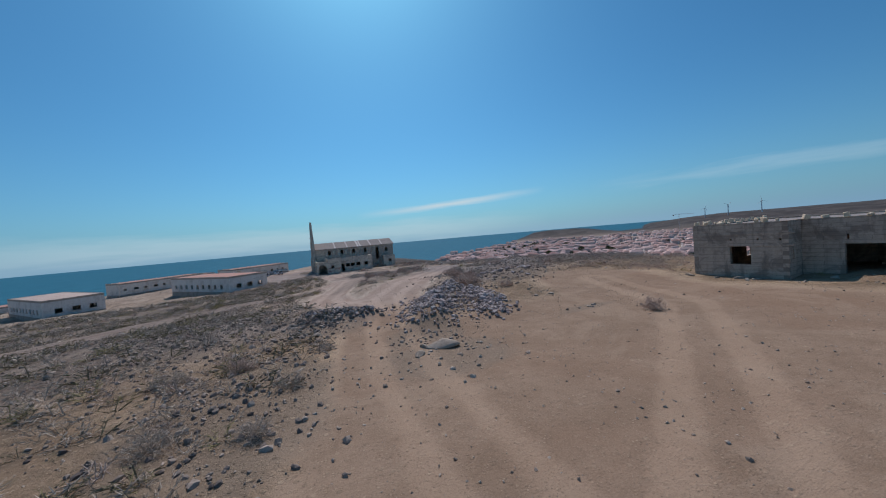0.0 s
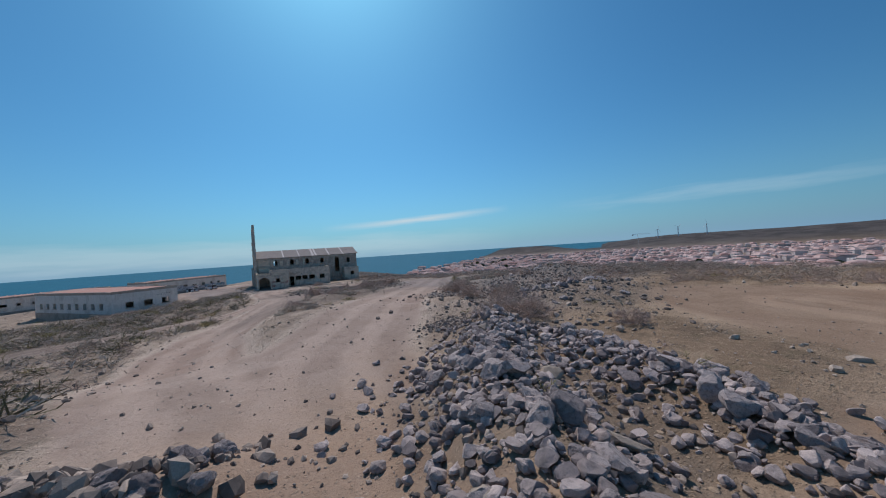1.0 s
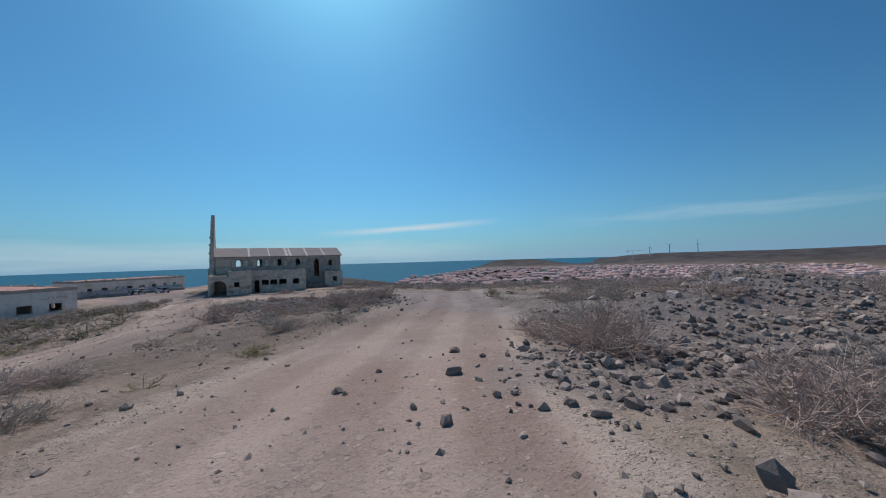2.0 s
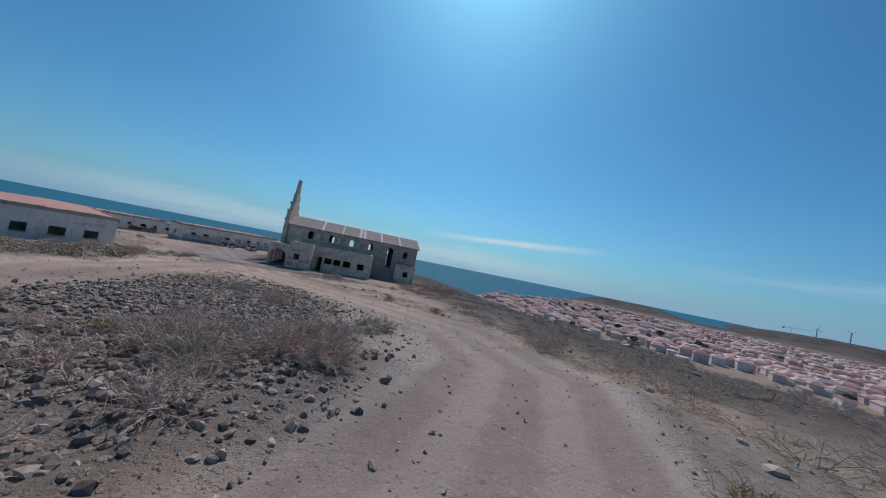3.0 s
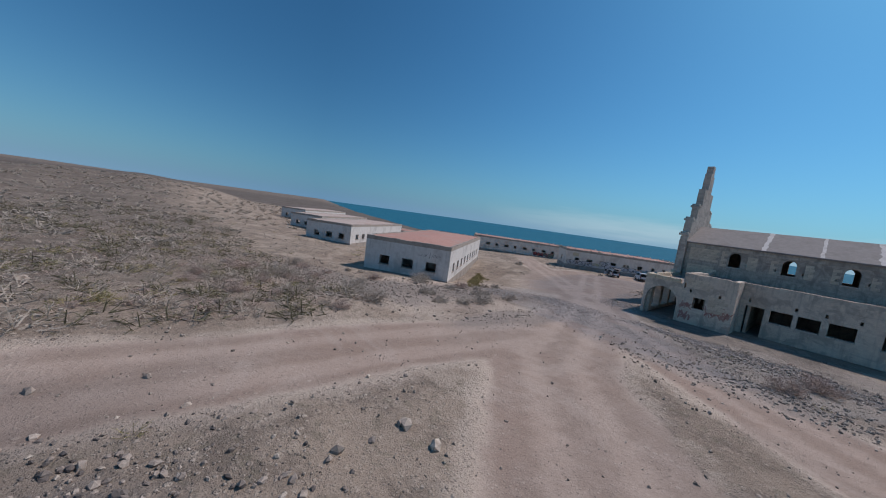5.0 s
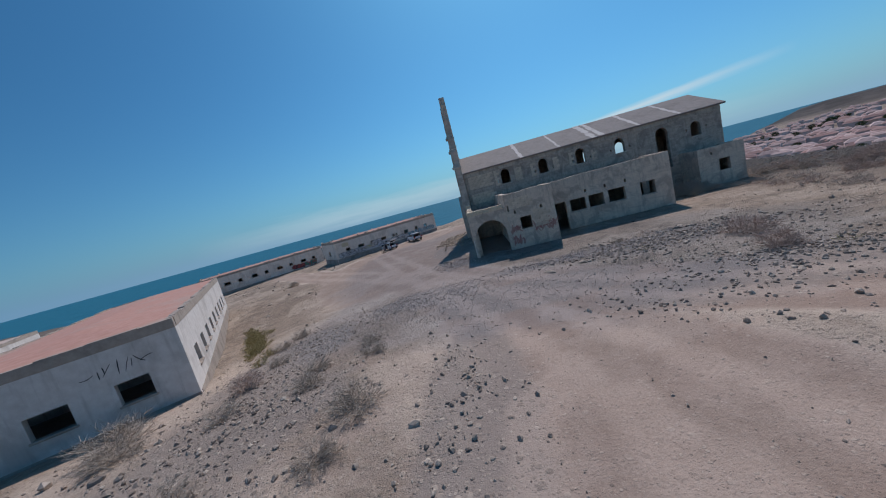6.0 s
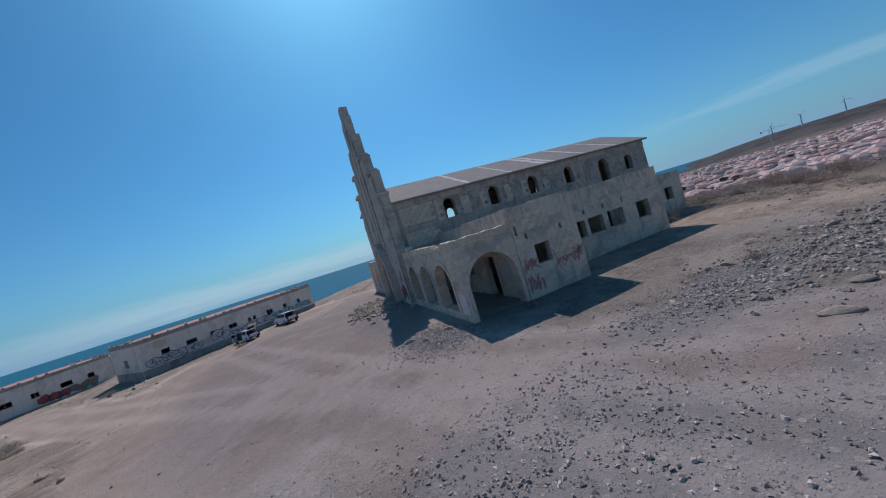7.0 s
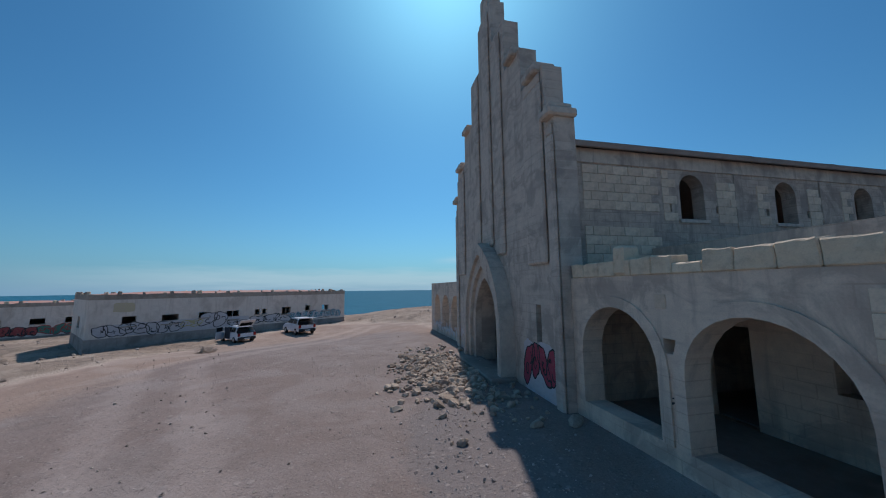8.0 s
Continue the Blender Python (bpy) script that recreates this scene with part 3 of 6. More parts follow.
def joined(name, shapes, places, material, label, category, kind="stuff", parent=None):
    """One mesh of many loose pieces. places: (shape, x, y, z, size, turn, tilt)."""
    vs, fs, n = [], [], 0
    for k, x, y, z, size, turn, tilt in places:
        v, f = shapes[k % len(shapes)]
        c, s, ct, st = math.cos(turn), math.sin(turn), math.cos(tilt), math.sin(tilt)
        m = np.array([[c, -s * ct, s * st], [s, c * ct, -c * st], [0, st, ct]]) * size
        vs.append(v @ m.T + (x, y, z))
        fs.append(f + n)
        n += len(v)
    v, f = np.concatenate(vs), np.concatenate(fs)
    me = bpy.data.meshes.new(name)
    me.from_pydata(v.tolist(), [], f.tolist())
    me.materials.append(material)
    ob = new(name, me)
    tagged(ob, label, category, kind=kind)
    if parent is not None:
        ob.parent = parent
    return ob


# ---------------------------------------------------------------- the lie of the land
def sstep(a, b, x):
    t = min(1.0, max(0.0, (x - a) / (b - a)))
    return t * t * (3 - 2 * t)


def lerp_table(v, xs, ys):
    if v <= xs[0]:
        return ys[0]
    for k in range(1, len(xs)):
        if v <= xs[k]:
            return ys[k - 1] + (ys[k] - ys[k - 1]) * (v - xs[k - 1]) / (xs[k] - xs[k - 1])
    return ys[-1]


RISE_Y = (-2500, -400, -130, -113, -95, -77, -65, -50, -27, -14, 0)
RISE_Z = (14, 8, 4.8, 4.2, 3.6, 3.8, 3.3, 2.2, 1.1, 0.05, 0)
COAST_R = (150, 300, 450, 565, 718, 900, 1157, 1400, 3000)
COAST_AZ = (15, 18, 22, 25.2, 32.6, 35.6, 38.3, 39.5, 40.5)
RIDGE_AZ = (50, 56, 60, 65, 77, 87, 110, 150, 181)
RIDGE_EL = (-1.3, -1.2, -0.6, -0.14, -0.17, 0.14, 0.4, 0.6, 0.6)
FROM = (0.3, -93.0, 6.5)


def smooth_land(x, y):
    z = lerp_table(y, RISE_Y, RISE_Z)
    w = max(0.0, -x - 12)
    z -= 0.035 * min(w, 80) + 0.012 * max(0.0, min(w - 80, 400))
    z -= 0.085 * min(max(0.0, -x - 4), 10) * sstep(-4, -16, y) * sstep(-75, -40, y)
    z -= 1.0 * sstep(1.5, -4.0, x) * sstep(-86, -77, y) * sstep(-48, -60, y)
    z -= 0.9 * sstep(8, 22, y) * sstep(4, -8, x)
    z += 8.5 * math.exp(-((x + 180) / 80) ** 2 - ((y + 45) / 45) ** 2)
    z -= sstep(27, 135, x) * (20 + z * 0.8)
    z -= sstep(44, 150, y - 0.35 * max(0.0, -x - 80)) * 38
    dx, dy = x - FROM[0], y - FROM[1]
    r, az = math.hypot(dx, dy), math.degrees(math.atan2(dx, dy))
    if r > 150 and 0 < az <= 181:
        coast = lerp_table(r, COAST_R, COAST_AZ)
        shelf = lerp_table(r, (250, 400, 700, 1000, 1300), (-28.5, -28.5, -28, -27, -25))
        low = shelf if az > coast else shelf - 18 * sstep(coast, coast - 4, az)
        z = z + (low - z) * sstep(120, 280, r) * sstep(14, 24, az)
        if az < 57:
            z -= 18 * sstep(1330, 1420, r) * sstep(57, 56, az)
        head = sstep(38.4, 41.0, az) * sstep(53.0, 47.0, az) * sstep(1180, 1290, r) * sstep(1520, 1390, r)
        z = z + head * (-6.3 - z)
        ridge = FROM[2] + 1500 * math.tan(radians(lerp_table(az, RIDGE_AZ, RIDGE_EL)))
        z += sstep(55, 62, az) * (ridge - z) * sstep(1050, 1500, r)
    elif r > 150:
        z = max(z, -48)
    return z


def polyline_distance(x, y, pts):
    best = 1e9
    for (ax, ay), (bx, by) in zip(pts, pts[1:]):
        dx, dy = bx - ax, by - ay
        t = max(0.0, min(1.0, ((x - ax) * dx + (y - ay) * dy) / (dx * dx + dy * dy)))
        best = min(best, math.hypot(x - ax - t * dx, y - ay - t * dy))
    return best


TRACKS = (
    (2.4, ((-4, -118), (-3, -100), (-1.8, -93), (0.5, -84), (6, -75), (13, -66), (18, -58), (18.5, -50), (15, -44.5), (9, -38), (4, -32), (0.5, -22), (-3, -14), (-8, -3), (-13, 8), (-9, 18), (-5, 27))),
    (1.9, ((-1.5, -89), (-3.6, -82), (-3.6, -76), (-1.6, -70), (0.8, -63), (2.2, -57.5), (1.4, -51), (0.8, -45), (0.8, -38), (1.5, -30))),
    (2.2, ((0.8, -63), (4.5, -61.3), (1.8, -57), (-6, -63), (-16, -71), (-32, -82))),
    (2.4, ((-8, -8), (-2.7, -13), (1, -18.5), (6.3, -25), (15, -31.5), (27, -39))),
    (4.5, ((-4, -110), (6, -104), (12, -100), (17, -90))),
    (2.0, ((-8, -8), (-22, 6), (-34, 22), (-44, 32))),
)
HEAP_RIDGE = ((0.2, -93.8), (2.2, -90.0), (5.0, -86.4))
HEAP_ARM = ((5.9, -88.4), (5.4, -91.0), (3.6, -94.8))
RUBBLES = ((8.0, -54.5, 4.6, 7.0), (6.5, -47, 3.5, 4.0), (9.5, -60.5, 3.5, 3.5), (-8, -33, 5, 5), (-14, -36, 6, 4), (5, -16.2, 5.5, 1.6), (10, -18, 5, 2.2), (-1.6, -9.5, 1.6, 2.2),
           (12, -83, 6, 4.5), (2.6, -90.4, 2.6, 3.0), (-5, -90, 3.5, 3), (-11, -84, 5, 9), (18, -77, 7, 4), (6.2, -87.2, 2.0, 1.8), (-2.3, 4.4, 1.5, 3.4), (-0.8, -95.8, 2.4, 2.0), (-0.2, -29, 1.3, 5.5), (8, -25, 5, 2.5), (-2.8, -18.2, 3.6, 2.6), (-8.5, -22, 3.0, 4.5), (-3.0, -2.0, 1.6, 4.6), (-1.2, -99.0, 3.0, 2.4), (8.3, -97.0, 2.6, 0.6), (-8, -99, 3.2, 5.0),
           (5.4, -83.9, 1.5, 0.9), (10.0, -77.0, 3.2, 2.2), (7.5, -50.5, 5.0, 5.5), (-4.0, -89.0, 2.4, 0.8), (15.0, -79.5, 5.0, 2.5), (2.0, -21.5, 5.0, 2.6), (-6.5, -27.5, 3.5, 3.0))


def track_at(x, y):
    if not (-60 < x < 40 and -130 < y < 45):
        return 0.0
    k = 0.0
    for half, pts in TRACKS:
        k = max(k, sstep(half * 1.5, half * 0.6, polyline_distance(x, y, pts)))
    yard = sstep(1.25, 0.8, math.hypot((x + 8) / 9.5, (y - 9) / 22))
    start = sstep(1.2, 0.75, math.hypot((x - 6) / 13, (y + 103) / 10))
    pale = 0.44 * sstep(1.3, 0.8, math.hypot((x + 5) / 8.5, (y + 23.5) / 11)) + 0.38 * sstep(1.3, 0.7, math.hypot((x - 14.6) / 2.6, (y + 53) / 6))
    return max(k, yard, start, pale)


def rubble_at(x, y):
    k = 0.0
    for cx, cy, rx, ry in RUBBLES:
        k = max(k, sstep(1.3, 0.5, math.hypot((x - cx) / rx, (y - cy) / ry)))
    return k


def rut_at(x, y):
    if not (-60 < x < 40 and -130 < y < 45):
        return 0.0
    k = 0.0
    for half, pts in TRACKS:
        d = polyline_distance(x, y, pts)
        k = max(k, sstep(0.75, 0.2, abs(d - 0.9)))
    return k


def brown_at(x, y):
    """Browner, finer earth where the track begins."""
    return sstep(-78, -97, y - 0.3 * x) * sstep(-30, -8, x)


def grey_at(x, y):
    """Greyer, gravelly earth round the church and where the track turns."""
    turn = 0.75 * sstep(9, 13, x) * sstep(23, 20, x) * sstep(-82, -74, y) * sstep(-40, -52, y)
    return max(turn, sstep(1.3, 0.7, math.hypot((x - 3) / 14, (y + 17) / 9)), 0.9 * sstep(1.3, 0.7, math.hypot((x + 6) / 8, (y - 4) / 18)))


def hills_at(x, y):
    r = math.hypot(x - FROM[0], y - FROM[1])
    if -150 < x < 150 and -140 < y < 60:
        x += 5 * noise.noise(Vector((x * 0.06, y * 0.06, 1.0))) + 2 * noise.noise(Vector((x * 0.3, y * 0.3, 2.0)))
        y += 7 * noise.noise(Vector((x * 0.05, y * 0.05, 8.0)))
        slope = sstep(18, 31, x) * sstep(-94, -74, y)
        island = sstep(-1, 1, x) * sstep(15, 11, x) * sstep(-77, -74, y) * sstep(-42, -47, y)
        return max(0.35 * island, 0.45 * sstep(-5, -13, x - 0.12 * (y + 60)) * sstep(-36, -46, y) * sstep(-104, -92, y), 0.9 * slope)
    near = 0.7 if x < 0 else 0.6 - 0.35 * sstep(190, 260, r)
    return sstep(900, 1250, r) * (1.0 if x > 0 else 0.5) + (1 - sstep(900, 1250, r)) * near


def land(x, y):
    z = smooth_land(x, y)
    if -70 < x < 60 and -140 < y < 60:
        p = Vector((x, y, 0))
        flat = track_at(x, y)
        near_church = sstep(6, 0.5, max(max(-x, x - 26), max(-10.5 - y, y - 19)))
        rough = (1 - 0.75 * flat) * (1 - near_church)
        z += rough * (0.28 * noise.noise(p * 0.16) + 0.10 * noise.noise(p * 0.7)) + 0.03 * (1 - near_church) * noise.noise(p * 1.9)
        z -= 0.10 * flat * (1 - near_church) * (1 if y < -12 else 0.2)
        # heaps of stones
        if -4 < x < 10 and -98 < y < -82:
            z += 0.85 * math.exp(-(polyline_distance(x, y, HEAP_RIDGE) / 1.15) ** 2) + 0.38 * math.exp(-(polyline_distance(x, y, HEAP_ARM) / 0.8) ** 2)
        if -9 < x < 1 and -93 < y < -85:
            z += 0.5 * math.exp(-(polyline_distance(x, y, ((-5.6, -88.6), (-2.2, -89.4))) / 0.8) ** 2)
        z += 0.9 * math.exp(-((x - 20) / 4.0) ** 2 - ((y + 76) / 3.0) ** 2)
        z += 0.45 * math.exp(-((x - 13.5) / 3.5) ** 2 - ((y + 83) / 2.2) ** 2)
    elif math.hypot(x, y + 40) > 80:
        p = Vector((x, y, 0))
        z += 0.5 * noise.noise(p * 0.045) + 1.2 * sstep(400, 1200, math.hypot(x, y)) * noise.noise(p * 0.006)
    return z


def axis_lines(lo, hi, step, far, grow):
    out = [lo + step * i for i in range(int((hi - lo) / step) + 1)]
    d, v = step, out[-1]
    while v < far:
        d = min(d * grow, 70)
        v += d
        out.append(v)
    d, v, front = step, lo, []
    while v > -far:
        d = min(d * grow, 70)
        v -= d
        front.append(v)
    return front[::-1] + out


def build_ground():
    xs, ys = axis_lines(-26, 30, 0.55, 2300, 1.10), axis_lines(-112, 22, 0.55, 2300, 1.10)
    vs = [(x, y, land(x, y)) for y in ys for x in xs]
    nx = len(xs)
    fs = [(j * nx + i, j * nx + i + 1, (j + 1) * nx + i + 1, (j + 1) * nx + i) for j in range(len(ys) - 1) for i in range(nx - 1)]
    me = bpy.data.meshes.new("ground")
    me.from_pydata(vs, [], fs)
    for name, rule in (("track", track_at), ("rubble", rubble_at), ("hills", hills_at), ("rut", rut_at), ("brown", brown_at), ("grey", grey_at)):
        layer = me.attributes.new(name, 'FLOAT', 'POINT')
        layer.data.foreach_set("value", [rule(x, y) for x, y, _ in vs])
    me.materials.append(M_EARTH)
    me.shade_smooth()
    return tagged(new("ground", me), "dry stony earth with pale dirt tracks over a coastal plateau", "ground", kind="structure")


build_ground()


def build_sea():
    bm = bmesh.new()
    bmesh.ops.create_circle(bm, cap_ends=True, segments=96, radius=4950)
    ob = part("water", bm, M_SEA, None, m=Matrix.Translation((0, -60, SEA_Z)))
    tagged(ob, "blue open sea reaching to the horizon", "sea", kind="structure")


build_sea()


# ---------------------------------------------------------------- the ruined church
def arch_curve(hw, kind, count=14):
    """Points (s, z over the spring) of an arch from left to right."""
    if kind == 'a':
        return [(-hw * math.cos(math.pi * i / count), hw * math.sin(math.pi * i / count)) for i in range(count + 1)]
    r = 2 * hw * 0.86
    c = hw - r
    end = math.acos(-c / r)
    right = [(c + r * math.cos(end * i / (count // 2)), r * math.sin(end * i / (count // 2))) for i in range(count // 2 + 1)]
    return [(-s, z) for s, z in right[:-1]] + right[::-1]


def arch_ring(bm, cx, spring, hw_in, hw_out, y0, y1, kind, base=0.0):
    """A frame of the given depth round an arched opening, down to the base."""
    inner = [(-hw_in, base - spring)] + arch_curve(hw_in, kind) + [(hw_in, base - spring)]
    outer = [(-hw_out, base - spring)] + arch_curve(hw_out, kind) + [(hw_out, base - spring)]
    rows = []
    for (a, b), (c, d) in zip(inner, outer):
        rows.append([bm.verts.new((cx + s, y, spring + z)) for s, z, y in ((a, b, y0), (c, d, y0), (c, d, y1), (a, b, y1))])
    for p, q in zip(rows, rows[1:]):
        for k in range(4):
            j = (k + 1) % 4
            bm.faces.new((p[k], p[j], q[j], q[k]))


def rough_blocks(bm, rng, count, run, z, size, y0, y1):
    """Broken stones along the top of a wall."""
    for _ in range(count):
        s = run[0] + (run[1] - run[0]) * rng.random()
        a, b, c = (size * (0.5 + rng.random()) for _ in range(3))
        y = y0 + (y1 - y0) * rng.random()
        m = Matrix.Translation((s, y, z + c * 0.35)) @ Euler((rng.uniform(-.3, .3), rng.uniform(-.3, .3), rng.uniform(0, 3))).to_matrix().to_4x4()
        box(bm, -a / 2, -b / 2, -c / 2, a / 2, b / 2, c / 2, 0.03, m)


def block_mesh(name, length, height, material):
    bm = bmesh.new()
    box(bm, 0.006, -0.022, 0.006, length - 0.006, 0.03, height - 0.006, 0.009)
    me = bpy.data.meshes.new(name)
    bm.to_mesh(me)
    bm.free()
    me.materials.append(material)
    return me


BLOCKS = [block_mesh("block", 0.51, 0.26, M_BLOCK), block_mesh("half_block", 0.25, 0.26, M_BLOCK)]


def lay_blocks(wall, areas, rng):
    """Courses of blocks that show on a wall's outer face. areas: (x0, x1, z0, z1)."""
    for x0, x1, z0, z1 in areas:
        row, z = 0, z0
        while z + 0.26 <= z1 + 1e-3:
            x = x0
            if row % 2:
                piece("half_block", BLOCKS[1], wall, Matrix.Translation((x, rng.uniform(-0.004, 0.010), z)))
                x += 0.255
            while x + 0.5 <= x1:
                piece("block", BLOCKS[0], wall, Matrix.Translation((x, rng.uniform(-0.006, 0.012), z)))
                x += 0.51
            z += 0.26
            row += 1


def spray(name, parent, rng, s0, s1, z0, z1, material, count, slant=0.25, label="", m=None, width=(0.06, 0.16)):
    """Painted strokes, like bars, just proud of a wall's outer face; each stroke is a part."""
    for k in range(count):
        bm = bmesh.new()
        s = s0 + (s1 - s0) * (k + rng.random()) / count
        h = (z1 - z0) * rng.uniform(0.35, 1.0)
        zc = z0 + h / 2 + (z1 - z0 - h) * rng.random()
        wd = rng.uniform(*width)
        tilt = rng.uniform(-slant, slant) + (math.pi / 2 if rng.random() < 0.35 else 0)
        if abs(tilt) > 1:
            h = min(h, (s1 - s0) / count * 2.2)
        pts, seg, bend = [], 7, rng.uniform(-0.5, 0.5) * h * 0.5
        for i in range(seg + 1):
            u = i / seg - 0.5
            px, pz = bend * (0.25 - u * u) * 4 * 0.5, u * h
            nar = wd / 2 * (1 - 0.6 * (2 * abs(u)) ** 4)
            pts.append((px, pz, nar))
        c, sn = math.cos(tilt), math.sin(tilt)
        y = -0.004 - 0.0012 * (k % 5)
        left = [bm.verts.new((s + (px - n) * c - pz * sn, y, zc + (px - n) * sn + pz * c)) for px, pz, n in pts]
        right = [bm.verts.new((s + (px + n) * c - pz * sn, y, zc + (px + n) * sn + pz * c)) for px, pz, n in pts]
        for i in range(seg):
            bm.faces.new((left[i], right[i], right[i + 1], left[i + 1]))
        part(name, bm, material, parent, label if k == 0 else "", m)


def bubble_letters(name, parent, rng, s0, s1, z0, z1, fill, line, count, label="", width=0.05):
    """Fat rounded letters: a filled lump, its outline and a few inner strokes, each a part."""
    pitch = (s1 - s0) / count
    for k in range(count):
        cx, cz = s0 + pitch * (k + 0.5) + rng.uniform(-0.06, 0.06) * pitch, (z0 + z1) / 2 + rng.uniform(-0.08, 0.08) * (z1 - z0)
        rx, rz = pitch * rng.uniform(0.52, 0.72), (z1 - z0) / 2 * rng.uniform(0.8, 1.0)
        ph, amp, lean = [rng.uniform(0, 6.28) for _ in range(3)], [rng.uniform(0.08, 0.2), rng.uniform(0.06, 0.15), rng.uniform(0.02, 0.07)], rng.uniform(-0.4, 0.4)
        n = 40
        loop = []
        for i in range(n):
            a = 2 * math.pi * i / n
            ca, sa = math.cos(a), math.sin(a)
            sq = 1 / (abs(ca) ** 3 + abs(sa) ** 3) ** (1 / 3)
            r = sq * (1 + amp[0] * math.sin(2 * a + ph[0]) + amp[1] * math.sin(3 * a + ph[1]) + amp[2] * math.sin(7 * a + ph[2])) * 0.92
            loop.append((cx + rx * r * ca + lean * rz * r * sa, cz + rz * r * sa))
        y = -0.0045 - 0.0008 * (k % 3)
        if fill is not None:
            bm = bmesh.new()
            bm.faces.new([bm.verts.new((a, y, b)) for a, b in loop])
            part(name, bm, fill, parent, label if k == 0 else "")
        runs = [[loop[(i + 3) % n] for i in range(n + 1)]]
        for _ in range(rng.randrange(2, 5)):
            u, w = rng.uniform(-0.5, 0.5), rng.uniform(-0.4, 0.4)
            a0, turn, rad = rng.uniform(0, 6.28), rng.choice((-1, 1)) * rng.uniform(1.5, 4.0), rng.uniform(0.2, 0.42)
            runs.append([(cx + rx * (u + rad * math.cos(a0 + turn * i / 12)), cz + rz * (w + rad * math.sin(a0 + turn * i / 12))) for i in range(13)])
        for run in runs:
            bm = bmesh.new()
            prev = None
            for i, (a, b) in enumerate(run):
                a2, b2 = run[min(i + 1, len(run) - 1)]
                a1, b1 = run[max(i - 1, 0)]
                d = Vector((a2 - a1, b2 - b1)).normalized()
                w = width / 2 * (0.75 + 0.5 * abs(math.sin(i * 0.31 + k)))
                row = [bm.verts.new((a - d.y * w, y - 0.003, b + d.x * w)), bm.verts.new((a + d.y * w, y - 0.003, b - d.x * w))]
                if prev:
                    bm.faces.new((prev[0], prev[1], row[1], row[0]))
                prev = row
            part(name, bm, line, parent)


def paint_patch(name, parent, rng, s0, s1, z0, z1, material, label="", y=-0.0035):
    """A ragged field of paint on a wall."""
    bm = bmesh.new()
    n = 26
    vs = []
    for i in range(n):
        a = 2 * math.pi * i / n
        ca, sa = math.cos(a), math.sin(a)
        k = 1 / max(abs(ca), abs(sa)) * rng.uniform(0.86, 1.0)
        vs.append(bm.verts.new(((s0 + s1) / 2 + ca * k * (s1 - s0) / 2, y, (z0 + z1) / 2 + sa * k * (z1 - z0) / 2)))
    bm.faces.new(vs)
    return part(name, bm, material, parent, label)


